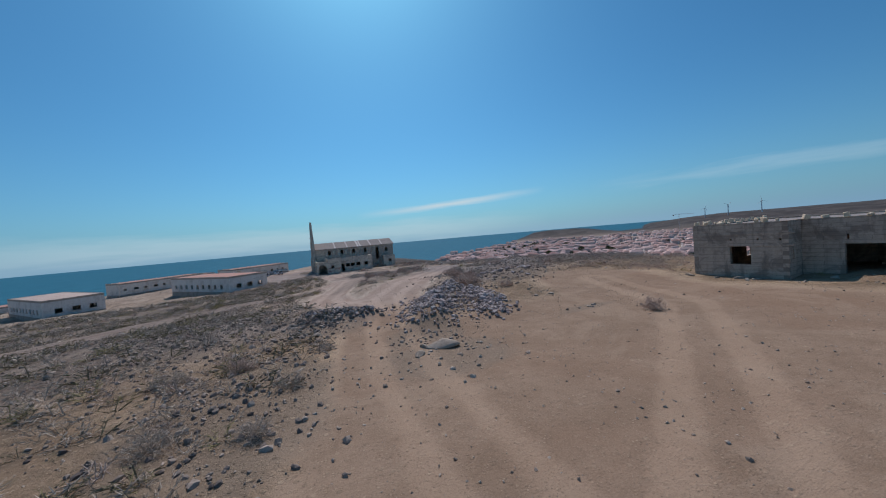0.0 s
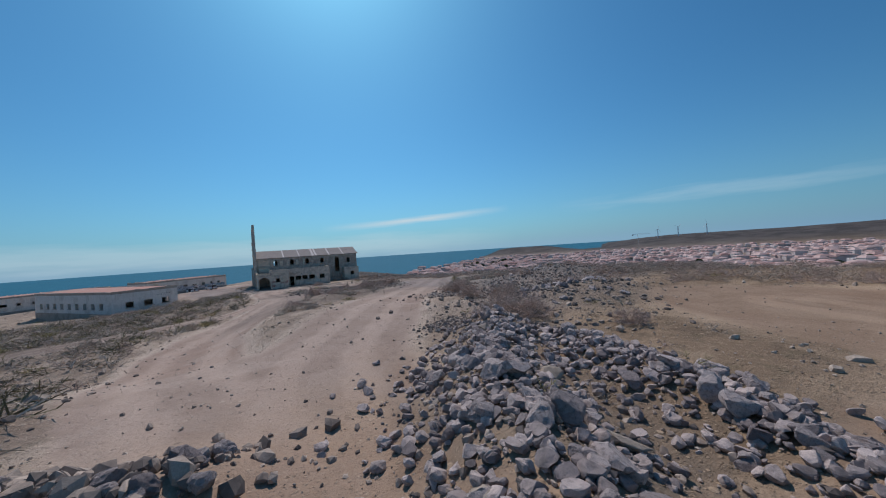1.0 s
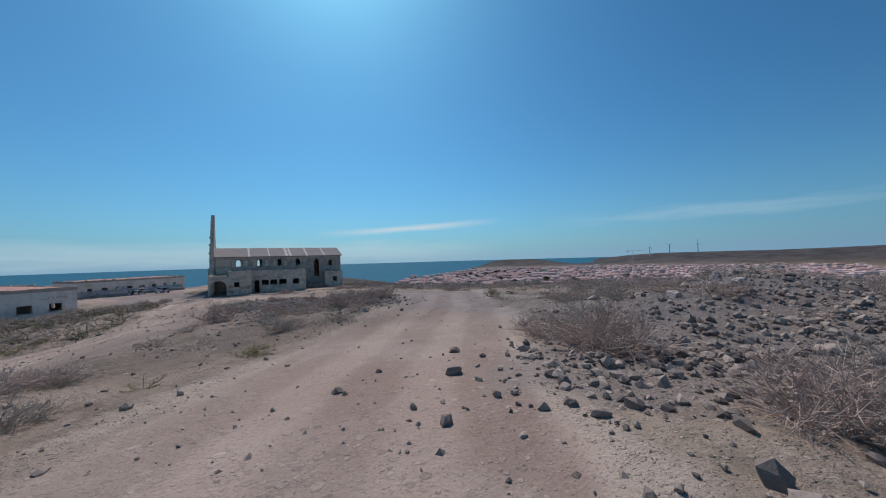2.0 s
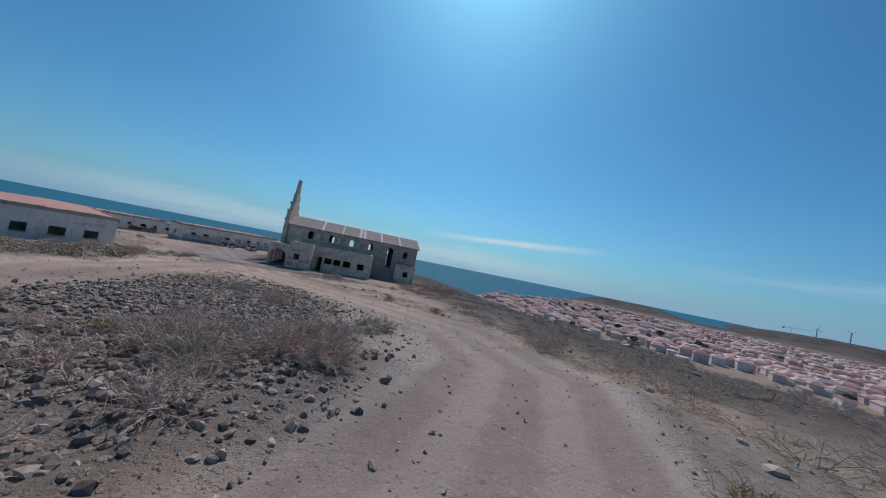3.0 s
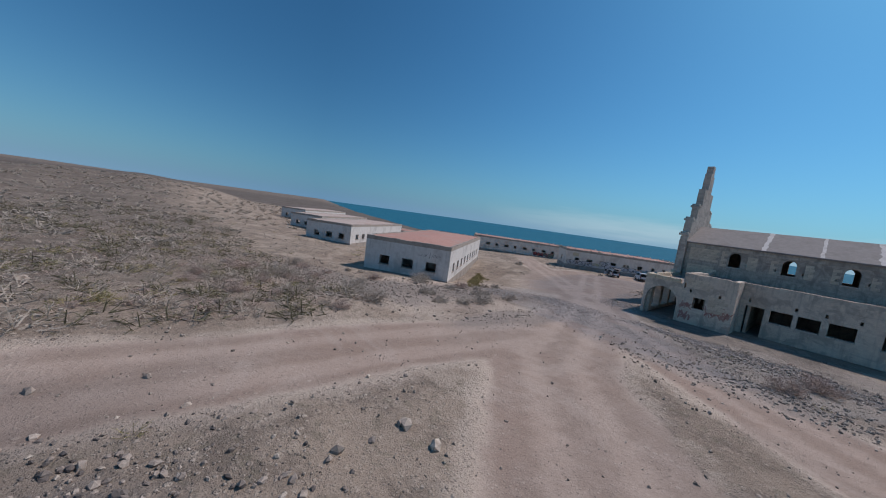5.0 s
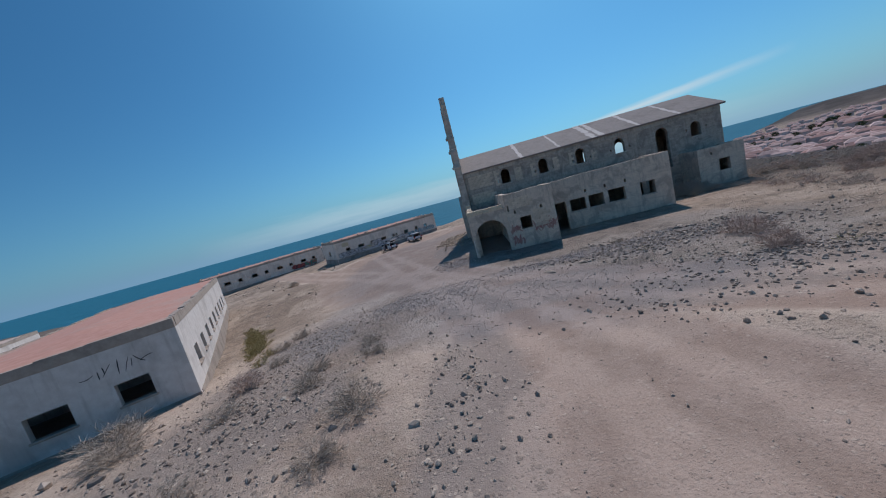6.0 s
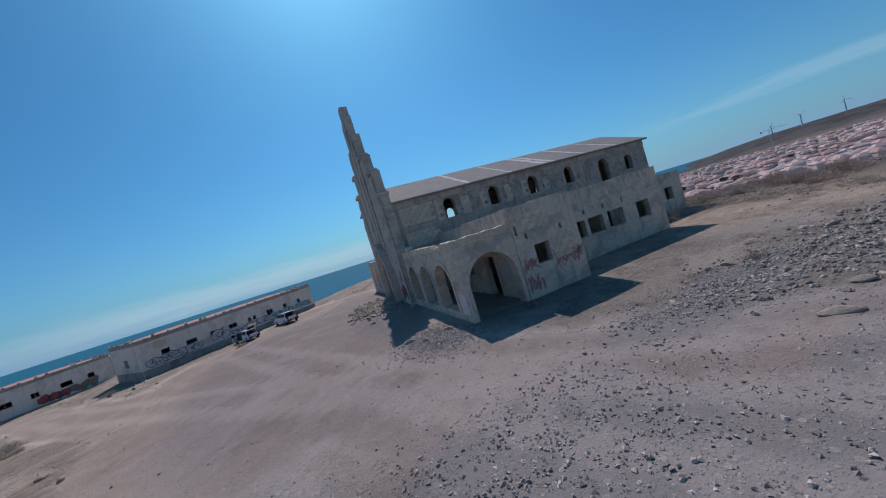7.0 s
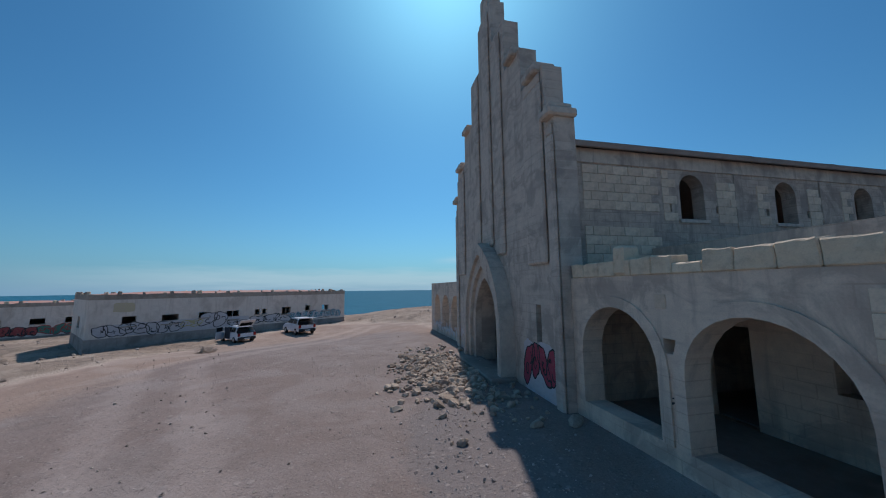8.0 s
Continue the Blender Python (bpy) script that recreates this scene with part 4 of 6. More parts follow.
def build_church():
    rng = random.Random(11)
    church = thing("church", "roofed but abandoned grey concrete block church with stepped bell gable", "church")
    nave_x0, nave_x1, depth, eave, ridge_y, ridge = 0.4, 25.3, 9.5, 6.98, 4.75, 8.95
    head = eave + 0.085

    def wall(name, p0, p1, top, openings, material, thick=0.4, base=-0.5, label=""):
        m, length = on_wall(p0, p1)
        if isinstance(top, (int, float)):
            top = [(0.0, top)]
        return part(name, wall_bm(length, top, openings, thick, base), material, church, label, m)

    # nave
    wins = [(4.55, 5.08, 6.5), (8.40, 5.08, 6.5), (12.12, 5.05, 6.5), (15.88, 5.05, 6.45), (22.95, 4.75, 6.1)]
    nave_open = [(c - nave_x0 - 0.46, c - nave_x0 + 0.46, z0, z1, 'a') for c, z0, z1 in wins]
    nave_open.append((19.85 - nave_x0 - 0.58, 19.85 - nave_x0 + 0.58, 2.4, 6.32, 'a'))
    holes = []
    for c, z0, z1 in wins:
        for d in (-0.85, 0.95):
            holes.append((c - nave_x0 + d - 0.06, c - nave_x0 + d + 0.06, 5.32, 5.55, 'r'))
    holes.append((10.1 - nave_x0 - 0.1, 10.1 - nave_x0 + 0.1, 5.6, 5.85, 'r'))
    holes.append((13.9 - nave_x0 - 0.09, 13.9 - nave_x0 + 0.09, 5.5, 5.95, 'r'))
    near = wall("nave_wall", (nave_x0, 0), (nave_x1, 0), head, nave_open + holes, M_NAVE)
    far_open = [(nave_x1 - c - 0.46, nave_x1 - c + 0.46, z0, z1, 'a') for c, z0, z1 in wins] + [(nave_x1 - 19.85 - 0.58, nave_x1 - 19.85 + 0.58, 2.4, 6.32, 'a')]
    wall("nave_wall", (nave_x1, depth), (nave_x0, depth), head, far_open, M_NAVE)
    wall("end_wall", (nave_x1, 0.4), (nave_x1, depth - 0.4), head, [(3.5, 5.2, 0.0, 2.4, 'r')], M_NAVE)
    bm = bmesh.new()
    prism(bm, [(0.05, head + 0.002), (depth - 0.05, head + 0.002), (depth / 2, ridge - 0.03)], 0.004, 0.4)
    part("gable", bm, M_NAVE, church, m=on_wall((nave_x1, 0), (nave_x1, depth))[0])
    lay_blocks(near, [(0.35, 2.9, 5.28, 6.60), (0.35, 3.1, 3.75, 4.80), (3.05, 3.55, 5.02, 6.58), (5.10, 6.2, 5.02, 6.32), (6.75, 7.4, 5.02, 6.32), (9.0, 9.9, 5.02, 6.32), (10.6, 11.2, 5.02, 6.32), (12.75, 13.35, 5.02, 6.1)], rng)
    # ring beam under the eaves and at sill height
    bm = bmesh.new()
    box(bm, 0.0, -0.05, 6.62, nave_x1 - nave_x0, -0.003, head - 0.02, 0.015)
    part("eaves_beam", bm, M_TOWER, near, "bare concrete beam")
    for c in (6.4, 10.15, 13.95, 17.75):
        bm = bmesh.new()
        box(bm, c - nave_x0 - 0.17, -0.03, 3.9, c - nave_x0 + 0.17, -0.003, 6.61, 0.01)
        part("pilaster", bm, M_NAVE, near)
    for c, z0, z1 in wins:
        bm = bmesh.new()
        box(bm, c - nave_x0 - 0.56, -0.07, z0 - 0.10, c - nave_x0 + 0.56, 0.38, z0 + 0.012, 0.015)
        part("window_sill", bm, M_TOWER, near)
    # roof slabs and lime seams
    run = math.hypot(ridge_y + 0.28, ridge - eave)
    slope = math.atan2(ridge - eave, ridge_y + 0.28)
    for side in (0, 1):
        bm = bmesh.new()
        box(bm, nave_x0 - 0.12, 0, 0, nave_x1 + 0.35, run, 0.16, 0.02)
        m = Matrix.Translation((0, -0.28, eave + 0.0)) @ Matrix.Rotation(slope, 4, 'X')
        if side:
            m = Matrix.Translation((nave_x0 + nave_x1 + 0.23, depth, 0)) @ Matrix.Rotation(math.pi, 4, 'Z') @ m
        slab = part("roof_slab", bm, M_ROOF, church, "grey concrete roof slab", m)
        for x, w in ((6.45, 0.42), (10.2, 0.28), (13.6, 0.62), (14.4, 0.5), (17.8, 0.42), (21.6, 0.4)):
            bm = bmesh.new()
            n = 14
            prev = None
            for i in range(n + 1):
                y = run * i / n
                a, b = (x - w / 2 * rng.uniform(0.5, 1.2), x + w / 2 * rng.uniform(0.5, 1.2))
                row = [bm.verts.new((a, y, 0.166)), bm.verts.new((b, y, 0.166))]
                if prev:
                    bm.faces.new((prev[0], prev[1], row[1], row[0]))
                prev = row
            part("roof_seam", bm, M_ROOFSTREAK, slab, "pale lime-washed seam")
    bm = bmesh.new()
    box(bm, nave_x0, 0.4, -0.3, nave_x1 - 0.4, depth - 0.4, 0.06)
    part("floor", bm, M_FLOOR, church)

    # bell gable, stepped towards the middle
    y_left = 9.85
    half = 5.1
    right = [(half + 0.42, 15.2), (half + 0.80, 13.25), (half + 2.0, 11.15), (half + 3.25, 9.55), (half + 4.65, 7.85)]
    top = [(half - 5.1, 7.9), (half - 4.65, 9.5), (half - 3.3, 11.0), (half - 2.05, 13.0), (half - 0.85, 15.0), (half - 0.42, 16.1)] + right
    portal = (half - 1.25, half + 1.25, -0.4, 3.55, 'p')
    slits = [(half + 3.65, half + 3.95, 1.5, 2.6, 'r'), (half - 3.95, half - 3.65, 1.5, 2.6, 'r')]
    m, length = on_wall((-0.26, y_left), (-0.26, y_left - 2 * half))
    gable = part("bell_gable", wall_bm(2 * half, top, [portal] + slits, 0.62, -0.5), M_GABLE, church, "tall stepped bell gable, weather-stained", m)
    for d, w, z, foot in ((0.0, 1.10, 15.0, 4.75), (1.30, 0.80, 13.1, 4.3), (3.98, 1.15, 9.45, 3.75), (4.88, 0.40, 7.6, -0.5)):
        for sign in ((1,) if d == 0 else (1, -1)):
            bm = bmesh.new()
            c = half + sign * d
            zt = z - (0.15 if sign < 0 else 0)
            box(bm, c - w / 2, -0.10, foot, c + w / 2, -0.002, zt - 0.35, 0.06)
            box(bm, c - w / 2 + 0.06, -0.07, zt - 0.35, c + w / 2 - 0.06, -0.002, zt - 0.02, 0.04)
            part("pilaster", bm, M_GABLE, gable)
    # rounded stones on the steps
    for s, z, w in ((half + 4.95, 7.85, 0.55), (half + 4.1, 9.55, 0.8), (half + 2.7, 11.15, 0.7), (half - 4.9, 7.9, 0.5), (half - 4.0, 9.5, 0.8), (half - 2.7, 11.0, 0.7)):
        bm = bmesh.new()
        box(bm, s - w / 2, -0.24, z - 0.12, s + w / 2, 0.67, z + 0.13, 0.05)
        box(bm, s - w / 2 + 0.08, -0.14, z + 0.13, s + w / 2 - 0.10, 0.58, z + 0.30, 0.05)
        part("coping_stone", bm, M_TOWER, gable)
    for hi, ho, y0, spring in ((1.25, 1.55, -0.28, 1.55), (1.55, 1.85, -0.42, 1.55), (1.85, 2.15, -0.55, 1.55)):
        bm = bmesh.new()
        arch_ring(bm, half, spring, hi + 0.002, ho, y0, -0.003, 'p', -0.45)
        part("portal_arch", bm, M_TOWER, gable, "recessed pointed arch of the portal")
    bm = bmesh.new()
    box(bm, half - 2.3, -0.95, -0.5, half + 2.3, -0.02, 0.16, 0.04)
    part("doorstep", bm, M_FLOOR, gable)
    # paint low on the gable
    paint_patch("graffiti", gable, rng, half + 2.75, half + 4.66, -0.1, 1.55, M_PALEPAINT, "white sprayed ground")
    bubble_letters("graffiti", gable, rng, half + 2.85, half + 4.62, 0.3, 1.5, M_PINK, M_BLACKPAINT, 4, "fat crimson sprayed letters", 0.045)
    spray("graffiti", gable, rng, half - 4.6, half - 2.6, 0.3, 1.3, M_PALEPAINT, 12, 0.4, "pale sprayed lettering", width=(0.1, 0.2))

    # portico on the near side
    pz = 3.32
    arches = [(1.44, 1.06), (4.07, 1.05), (6.88, 1.08)]
    pw = wall("portico_wall", (-0.02, -0.36), (-0.02, -9.098), [(0.0, pz)], [(c - h, c + h, 0.42, 2.68, 'a') for c, h in arches] + [(2.64, 2.88, 1.95, 2.2, 'r')], M_PLINTH, 0.5, label="arcade wall with three round arches")
    for c, h in arches:
        bm = bmesh.new()
        arch_ring(bm, c, 2.68 - h, h - 0.004, h + 0.22, -0.035, -0.002, 'a', 0.42)
        part("arch_moulding", bm, M_PLINTH, pw)
    lay_blocks(pw, [(5.2, 5.75, 2.3, 3.2), (8.05, 9.1, 1.9, 3.2), (2.52, 3.0, 2.45, 3.2)], rng)
    spray("graffiti", pw, rng, 5.2, 5.7, 1.0, 1.6, M_BLACKPAINT, 6, 0.4, "black sprayed tag", width=(0.025, 0.04))
    spray("graffiti", pw, rng, 2.55, 2.98, 1.05, 1.4, M_BLACKPAINT, 6, 0.4, "black sprayed tag", width=(0.025, 0.04))
    paint_patch("bare_patch", pw, rng, 8.35, 9.06, 0.35, 1.32, M_LIME, "remains of white plaster")
    pn = wall("portico_wall", (-0.02, -9.60), (2.9, -9.60), [(0.0, pz)], [(0.26, 2.70, -0.3, 2.72, 'a')], M_PLINTH, 0.5, label="arcade wall with one wide round arch")
    bm = bmesh.new()
    arch_ring(bm, 1.48, 1.50, 1.216, 1.40, -0.035, -0.002, 'a', -0.3)
    part("arch_moulding", bm, M_PLINTH, pn)
    paint_patch("bare_patch", pn, rng, 0.02, 0.24, 0.2, 1.45, M_LIME, "remains of white plaster")
    # parapet of broken pale blocks along the portico's edge
    for (p0, p1), (s0, s1) in ((((-0.02, -0.36), (-0.02, -9.60)), (0.1, 9.2)), (((-0.02, -9.6), (2.9, -9.6)), (0.25, 2.7))):
        m, length = on_wall(p0, p1)
        s = s0
        while s < s1:
            w = min(rng.uniform(0.42, 0.54), s1 - s)
            bm = bmesh.new()
            h = rng.uniform(0.32, 0.35) if rng.random() < 0.85 else rng.uniform(0.16, 0.26)
            box(bm, s + 0.004, -0.03, pz + 0.002, s + w - 0.004, 0.40, pz + h, 0.02)
            bmesh.ops.subdivide_edges(bm, edges=[e for e in bm.edges if e.calc_length() > 0.2], cuts=3, use_grid_fill=True)
            for v in bm.verts:
                k = sstep(pz + 0.05, pz + h, v.co.z)
                v.co += Vector((0, 0.03 * noise.noise(v.co * 4), 0.03 * k * noise.noise(v.co * 3 + Vector((9, 3, 1))) + 0.02 * k * noise.noise(v.co * 11)))
            part("parapet_block", bm, M_RUBBLETOP, church, m=m)
            s += w
    bm = bmesh.new()
    box(bm, -0.2, 0.03, pz + 0.02, 0.25, 0.33, pz + 0.62, 0.05)
    part("stub", bm, M_RUBBLETOP, church, "broken stump of a pillar", m=Matrix.Translation((0.1, -2.3, 0)))
    bm = bmesh.new()
    box(bm, 0.48, -9.1, pz - 0.28, 2.9, -0.0, pz - 0.06)
    part("portico_roof", bm, M_ROOF, church)
    bm = bmesh.new()
    box(bm, 0.48, -9.1, -0.4, 2.9, -0.0, 0.08)
    part("portico_floor", bm, M_FLOOR, church)
    # annex with its projecting corner block
    az = 4.28
    aw = wall("annex_wall", (2.9, -0.02), (2.9, -9.348), [(0.0, az - 0.1), (4.6, az), (9.0, az + 0.04)], [(1.2, 2.3, 0.0, 2.2, 'r'), (3.6, 4.5, 1.2, 2.1, 'r'), (6.0, 7.2, 0.0, 2.2, 'r')], M_PLINTH, 0.35)
    paint_patch("graffiti", aw, rng, 7.6, 8.9, 1.0, 2.0, M_PALEPAINT, "pale sprayed patch")
    bw = wall("annex_wall", (2.9, -9.70), (6.45, -9.70), [(0.0, az), (1.4, az + 0.05), (3.0, az)], [(0.89, 1.72, 1.45, 2.36, 'r'), (0.1, 0.22, 3.0, 3.45, 'r'), (0.55, 0.68, 2.72, 2.98, 'r'), (2.5, 2.66, 2.7, 2.95, 'r')], M_PLINTH, 0.35)
    lay_blocks(bw, [(1.9, 3.4, 1.4, 2.7), (0.3, 2.2, 3.1, 4.1)], rng)
    for s0, s1, z0, z1, mt, count, label in ((0.08, 0.80, 0.30, 1.15, M_DULLRED, 13, "faded red sprayed marks"), (0.10, 0.82, 1.2, 1.95, M_FADEDRED, 12, "faded red sprayed patch"), (0.12, 0.75, 1.3, 1.85, M_DULLRED, 7, ""),
                                             (1.8, 3.35, 0.85, 2.0, M_FADEDRED, 22, "faded red sprayed lettering"), (1.9, 3.3, 1.0, 1.8, M_DULLRED, 16, "")):
        spray("graffiti", bw, rng, s0, s1, z0, z1, mt, count, 0.8, label, width=(0.05, 0.15))
    wall("annex_wall", (6.45, -9.348), (6.45, -6.942), [(0.0, az)], [], M_PLINTH, 0.35)
    nw = wall("annex_wall", (6.45, -6.94), (16.3, -6.94), ragged(9.85, az, 0.10, 1.6, rng),
              [(0.35, 1.5, -0.1, 2.4, 'r'), (1.86, 3.10, 1.42, 2.40, 'r'), (3.36, 4.55, 1.42, 2.40, 'r'), (4.93, 6.25, 1.42, 2.42, 'r'), (7.42, 8.55, 1.34, 2.38, 'r')]
              + [(c - 0.08, c + 0.08, 2.72, 2.98, 'r') for c in (0.55, 3.2, 4.75, 6.35)], M_PLINTH, 0.35)
    wall("annex_wall", (16.3, -6.588), (16.3, -0.02), [(0.0, az), (3.5, az - 0.25)], [(2.5, 3.7, 0.0, 2.2, 'r')], M_PLINTH, 0.35)
    for s0, s1, z in ((1.86, 3.10, 1.42), (3.36, 4.55, 1.42), (4.93, 6.25, 1.42), (7.42, 8.55, 1.34)):
        bm = bmesh.new()
        box(bm, s0 - 0.05, -0.05, z - 0.09, s1 + 0.05, 0.33, z + 0.008, 0.012)
        part("window_sill", bm, M_TOWER, nw)
    for x0, y0, x1, y1, z in ((3.25, -9.35, 6.1, -6.6, az - 0.55), (3.25, -6.59, 15.95, -0.02, az - 0.6)):
        bm = bmesh.new()
        box(bm, x0, y0, z, x1, y1, z + 0.2)
        part("flat_roof", bm, M_ROOF, church)
    bm = bmesh.new()
    box(bm, 3.25, -9.35, -0.4, 6.1, -6.95, 0.05)
    box(bm, 3.25, -6.94, -0.4, 15.95, -0.02, 0.05)
    part("annex_floor", bm, M_FLOOR, church)
    for x in (6.9, 11.2):
        bm = bmesh.new()
        box(bm, x, -6.55, 0.05, x + 0.2, -0.05, az - 0.62)
        part("inner_wall", bm, M_PLINTH, church)
    # rear room beside the choir
    rw = wall("vestry_wall", (21.1, -2.6), (25.0, -2.6), 3.45, [(1.7, 2.65, 1.2, 2.25, 'r'), (1.1, 1.22, 2.75, 3.0, 'r')], M_PLINTH, 0.35)
    wall("vestry_wall", (21.1, -0.02), (21.1, -2.248), 3.45, [], M_PLINTH, 0.35)
    wall("vestry_wall", (25.0, -2.248), (25.0, -0.02), 3.45, [], M_PLINTH, 0.35)
    bm = bmesh.new()
    box(bm, 21.45, -2.25, 3.0, 24.65, -0.02, 3.2)
    part("flat_roof", bm, M_ROOF, church)
    # twin portico on the seaward side
    sw = wall("portico_wall", (-0.02, 18.498), (-0.02, 9.88), 3.45, [(c - 1.05, c + 1.05, 0.45, 2.62, 'a') for c in (1.75, 4.5, 7.15)], M_PLINTH, 0.5, label="arcade wall with three round arches")
    spray("graffiti", sw, rng, 0.4, 8.2, 0.05, 0.9, M_PALEPAINT, 26, 0.5, "pale sprayed lettering", width=(0.1, 0.22))
    wall("portico_wall", (2.9, 19.0), (-0.02, 19.0), 3.45, [(0.5, 2.3, 0.0, 2.7, 'a')], M_PLINTH, 0.5)
    bm = bmesh.new()
    box(bm, 0.48, 9.5, 3.0, 2.9, 18.5, 3.25)
    part("portico_roof", bm, M_ROOF, church)
    bm = bmesh.new()
    box(bm, 0.48, 9.86, -1.2, 2.9, 18.5, 0.08)
    part("portico_floor", bm, M_FLOOR, church)
    return church


build_church()


# ---------------------------------------------------------------- hospital pavilions
def build_pavilion(x, y, z, turn, wide, deep, h, front, side, label, roof_mat, rng, back=(), plaster=None, foot=(0.22, None)):
    """A long flat-roofed ward. front and side: window openings (start, end, sill, head)."""
    pav = thing("pavilion", label, "building", pose(x, y, z, 0, 0, turn), "hospital pavilions")
    crown = 0.42

    def wall(p0, p1, wins, ragged_by=0.06):
        m, length = on_wall(p0, p1)
        ob = part("wall", wall_bm(length, [(0.0, h - crown)], [(a, b, s, t, 'r') for a, b, s, t in wins], 0.3, -1.2), plaster or M_WHITE, pav, "", m)
        c = part("cornice", wall_bm(length, ragged(length, h, ragged_by, 0.7, rng), [], 0.26, h - crown + 0.002), M_CORNICE, ob, "bare crumbling cornice band", Matrix.Translation((0, -0.015, 0)))
        if plaster is not None:
            for k in range(int(length / 1.1)):
                bm = bmesh.new()
                at = length * (k + rng.random()) / int(length / 1.1)
                rough_blocks(bm, rng, 1, (at, at), h - 0.06, 0.22, 0.02, 0.16)
                part("broken_edge", bm, M_RUBBLETOP if k % 3 == 0 else M_CORNICE, ob, "chipped edge stone" if k % 3 == 0 else "")
        for a, b, s, t in wins:
            bm = bmesh.new()
            box(bm, a - 0.06, -0.06, s - 0.08, b + 0.06, 0.28, s + 0.006, 0.012)
            part("window_sill", bm, M_CORNICE, ob)
            if wide > deep and rng.random() < 0.35 and b - a > 0.6:
                bm = bmesh.new()
                box(bm, (a + b) / 2 - 0.03, 0.1, s + 0.006, (a + b) / 2 + 0.03, 0.16, t - 0.002)
                part("mullion", bm, M_CORNICE, ob)
        # plinth line
        bm = bmesh.new()
        box(bm, -0.03, -0.03, -1.15, length + 0.03, -0.002, foot[0], 0.01)
        part("plinth", bm, foot[1] or M_CORNICE, ob)
        return ob

    walls = [wall((0, 0), (wide, 0), front), wall((wide, 0.302), (wide, deep - 0.302), side), wall((wide, deep), (0, deep), back), wall((0, deep - 0.302), (0, 0.302), side)]
    # shallow hipped roof inside the cornice
    bm = bmesh.new()
    i = 0.12
    zl, zr = h - 0.09, h + 0.16
    base = [bm.verts.new(p) for p in ((i, i, zl), (wide - i, i, zl), (wide - i, deep - i, zl), (i, deep - i, zl))]
    if wide > deep:
        r = [bm.verts.new((deep / 2, deep / 2, zr)), bm.verts.new((wide - deep / 2, deep / 2, zr))]
        bm.faces.new((base[0], base[1], r[1], r[0]))
        bm.faces.new((base[2], base[3], r[0], r[1]))
        bm.faces.new((base[1], base[2], r[1]))
        bm.faces.new((base[3], base[0], r[0]))
    else:
        r = [bm.verts.new((wide / 2, wide / 2, zr)), bm.verts.new((wide / 2, deep - wide / 2, zr))]
        bm.faces.new((base[0], base[1], r[0]))
        bm.faces.new((base[1], base[2], r[1], r[0]))
        bm.faces.new((base[2], base[3], r[1]))
        bm.faces.new((base[3], base[0], r[0], r[1]))
    bm.faces.new(base[::-1])
    part("roof", bm, roof_mat, pav, "faded terracotta-red roof")
    bm = bmesh.new()
    box(bm, 0.3, 0.3, -0.6, wide - 0.3, deep - 0.3, 0.04)
    part("floor", bm, M_FLOOR, pav)
    for k in range(1, 4):
        bm = bmesh.new()
        if wide > deep:
            box(bm, wide * k / 4, 0.32, 0.04, wide * k / 4 + 0.15, deep - 0.32, h - 0.5)
        else:
            box(bm, 0.32, deep * k / 4, 0.04, wide - 0.32, deep * k / 4 + 0.15, h - 0.5)
        part("inner_wall", bm, M_WHITE, pav)
    return pav, walls


rng_p = random.Random(5)
THREE = [(1.55, 2.55, 0.88, 1.72), (3.85, 4.98, 0.88, 1.72), (6.22, 7.25, 0.88, 1.72)]
SIDE = [(1.6 + 2.45 * k, 2.6 + 2.45 * k, 0.88, 1.72) for k in range(9)]
pav_h, walls_h = build_pavilion(-18.75, -28.55, 0.0, 36.9, 8.5, 25.0, 3.5, THREE, SIDE, "low whitewashed ward with red roof and three empty end windows", M_REDROOF, rng_p)
spray("graffiti", walls_h[0], random.Random(3), 5.6, 7.4, 2.05, 2.65, M_BLACKPAINT, 9, 0.7, "thin black scrawl", width=(0.02, 0.035))
build_pavilion(-48.8, -24.3, land(-45, -22) - 0.1, 36.9, 8.5, 25.0, 3.5, THREE, SIDE, "low whitewashed ward with dusty roof in the scrub", M_LIGHTROOF, rng_p)
build_pavilion(-76.5, -19.0, land(-78, -8) - 0.1, 36.9, 8.5, 25.0, 3.5, THREE, SIDE, "distant low whitewashed ward with dusty roof", M_LIGHTROOF, rng_p)
build_pavilion(-104.0, -14.0, land(-106, -3) - 0.1, 36.9, 8.5, 25.0, 3.5, THREE, SIDE, "far low whitewashed ward beyond the scrub", M_LIGHTROOF, rng_p)
LONG = [(1.88, 2.7, 1.28, 2.02), (4.28, 5.38, 1.24, 2.0), (6.82, 7.6, 1.55, 2.02), (9.0, 10.07, 1.22, 2.02), (11.5, 11.95, 1.55, 2.02), (12.2, 12.6, 1.55, 2.02), (14.2, 15.13, 1.35, 2.1), (16.82, 17.4, 1.62, 2.15), (18.9, 19.76, 1.45, 2.12)]
pav_l, walls_l = build_pavilion(-24.9, 21.3, -0.88, 39.8, 22.0, 8.5, 3.75, LONG, [(3.4, 4.6, 1.2, 2.0)], "long low pavilion with sprayed lettering along its wall", M_REDROOF, rng_p, plaster=M_DULL, foot=(0.5, M_DARKPLINTH))
rng_g = random.Random(21)
WALL_L = walls_l[0]
paint_patch("graffiti", WALL_L, rng_g, 0.3, 11.3, 0.52, 1.55, M_PALEPAINT, "band of pale sprayed ground", -0.0032)
bubble_letters("graffiti", WALL_L, rng_g, 0.35, 5.6, 0.55, 1.5, M_PALEPAINT, M_BLACKPAINT, 7, "rounded pale letters outlined in black", 0.05)
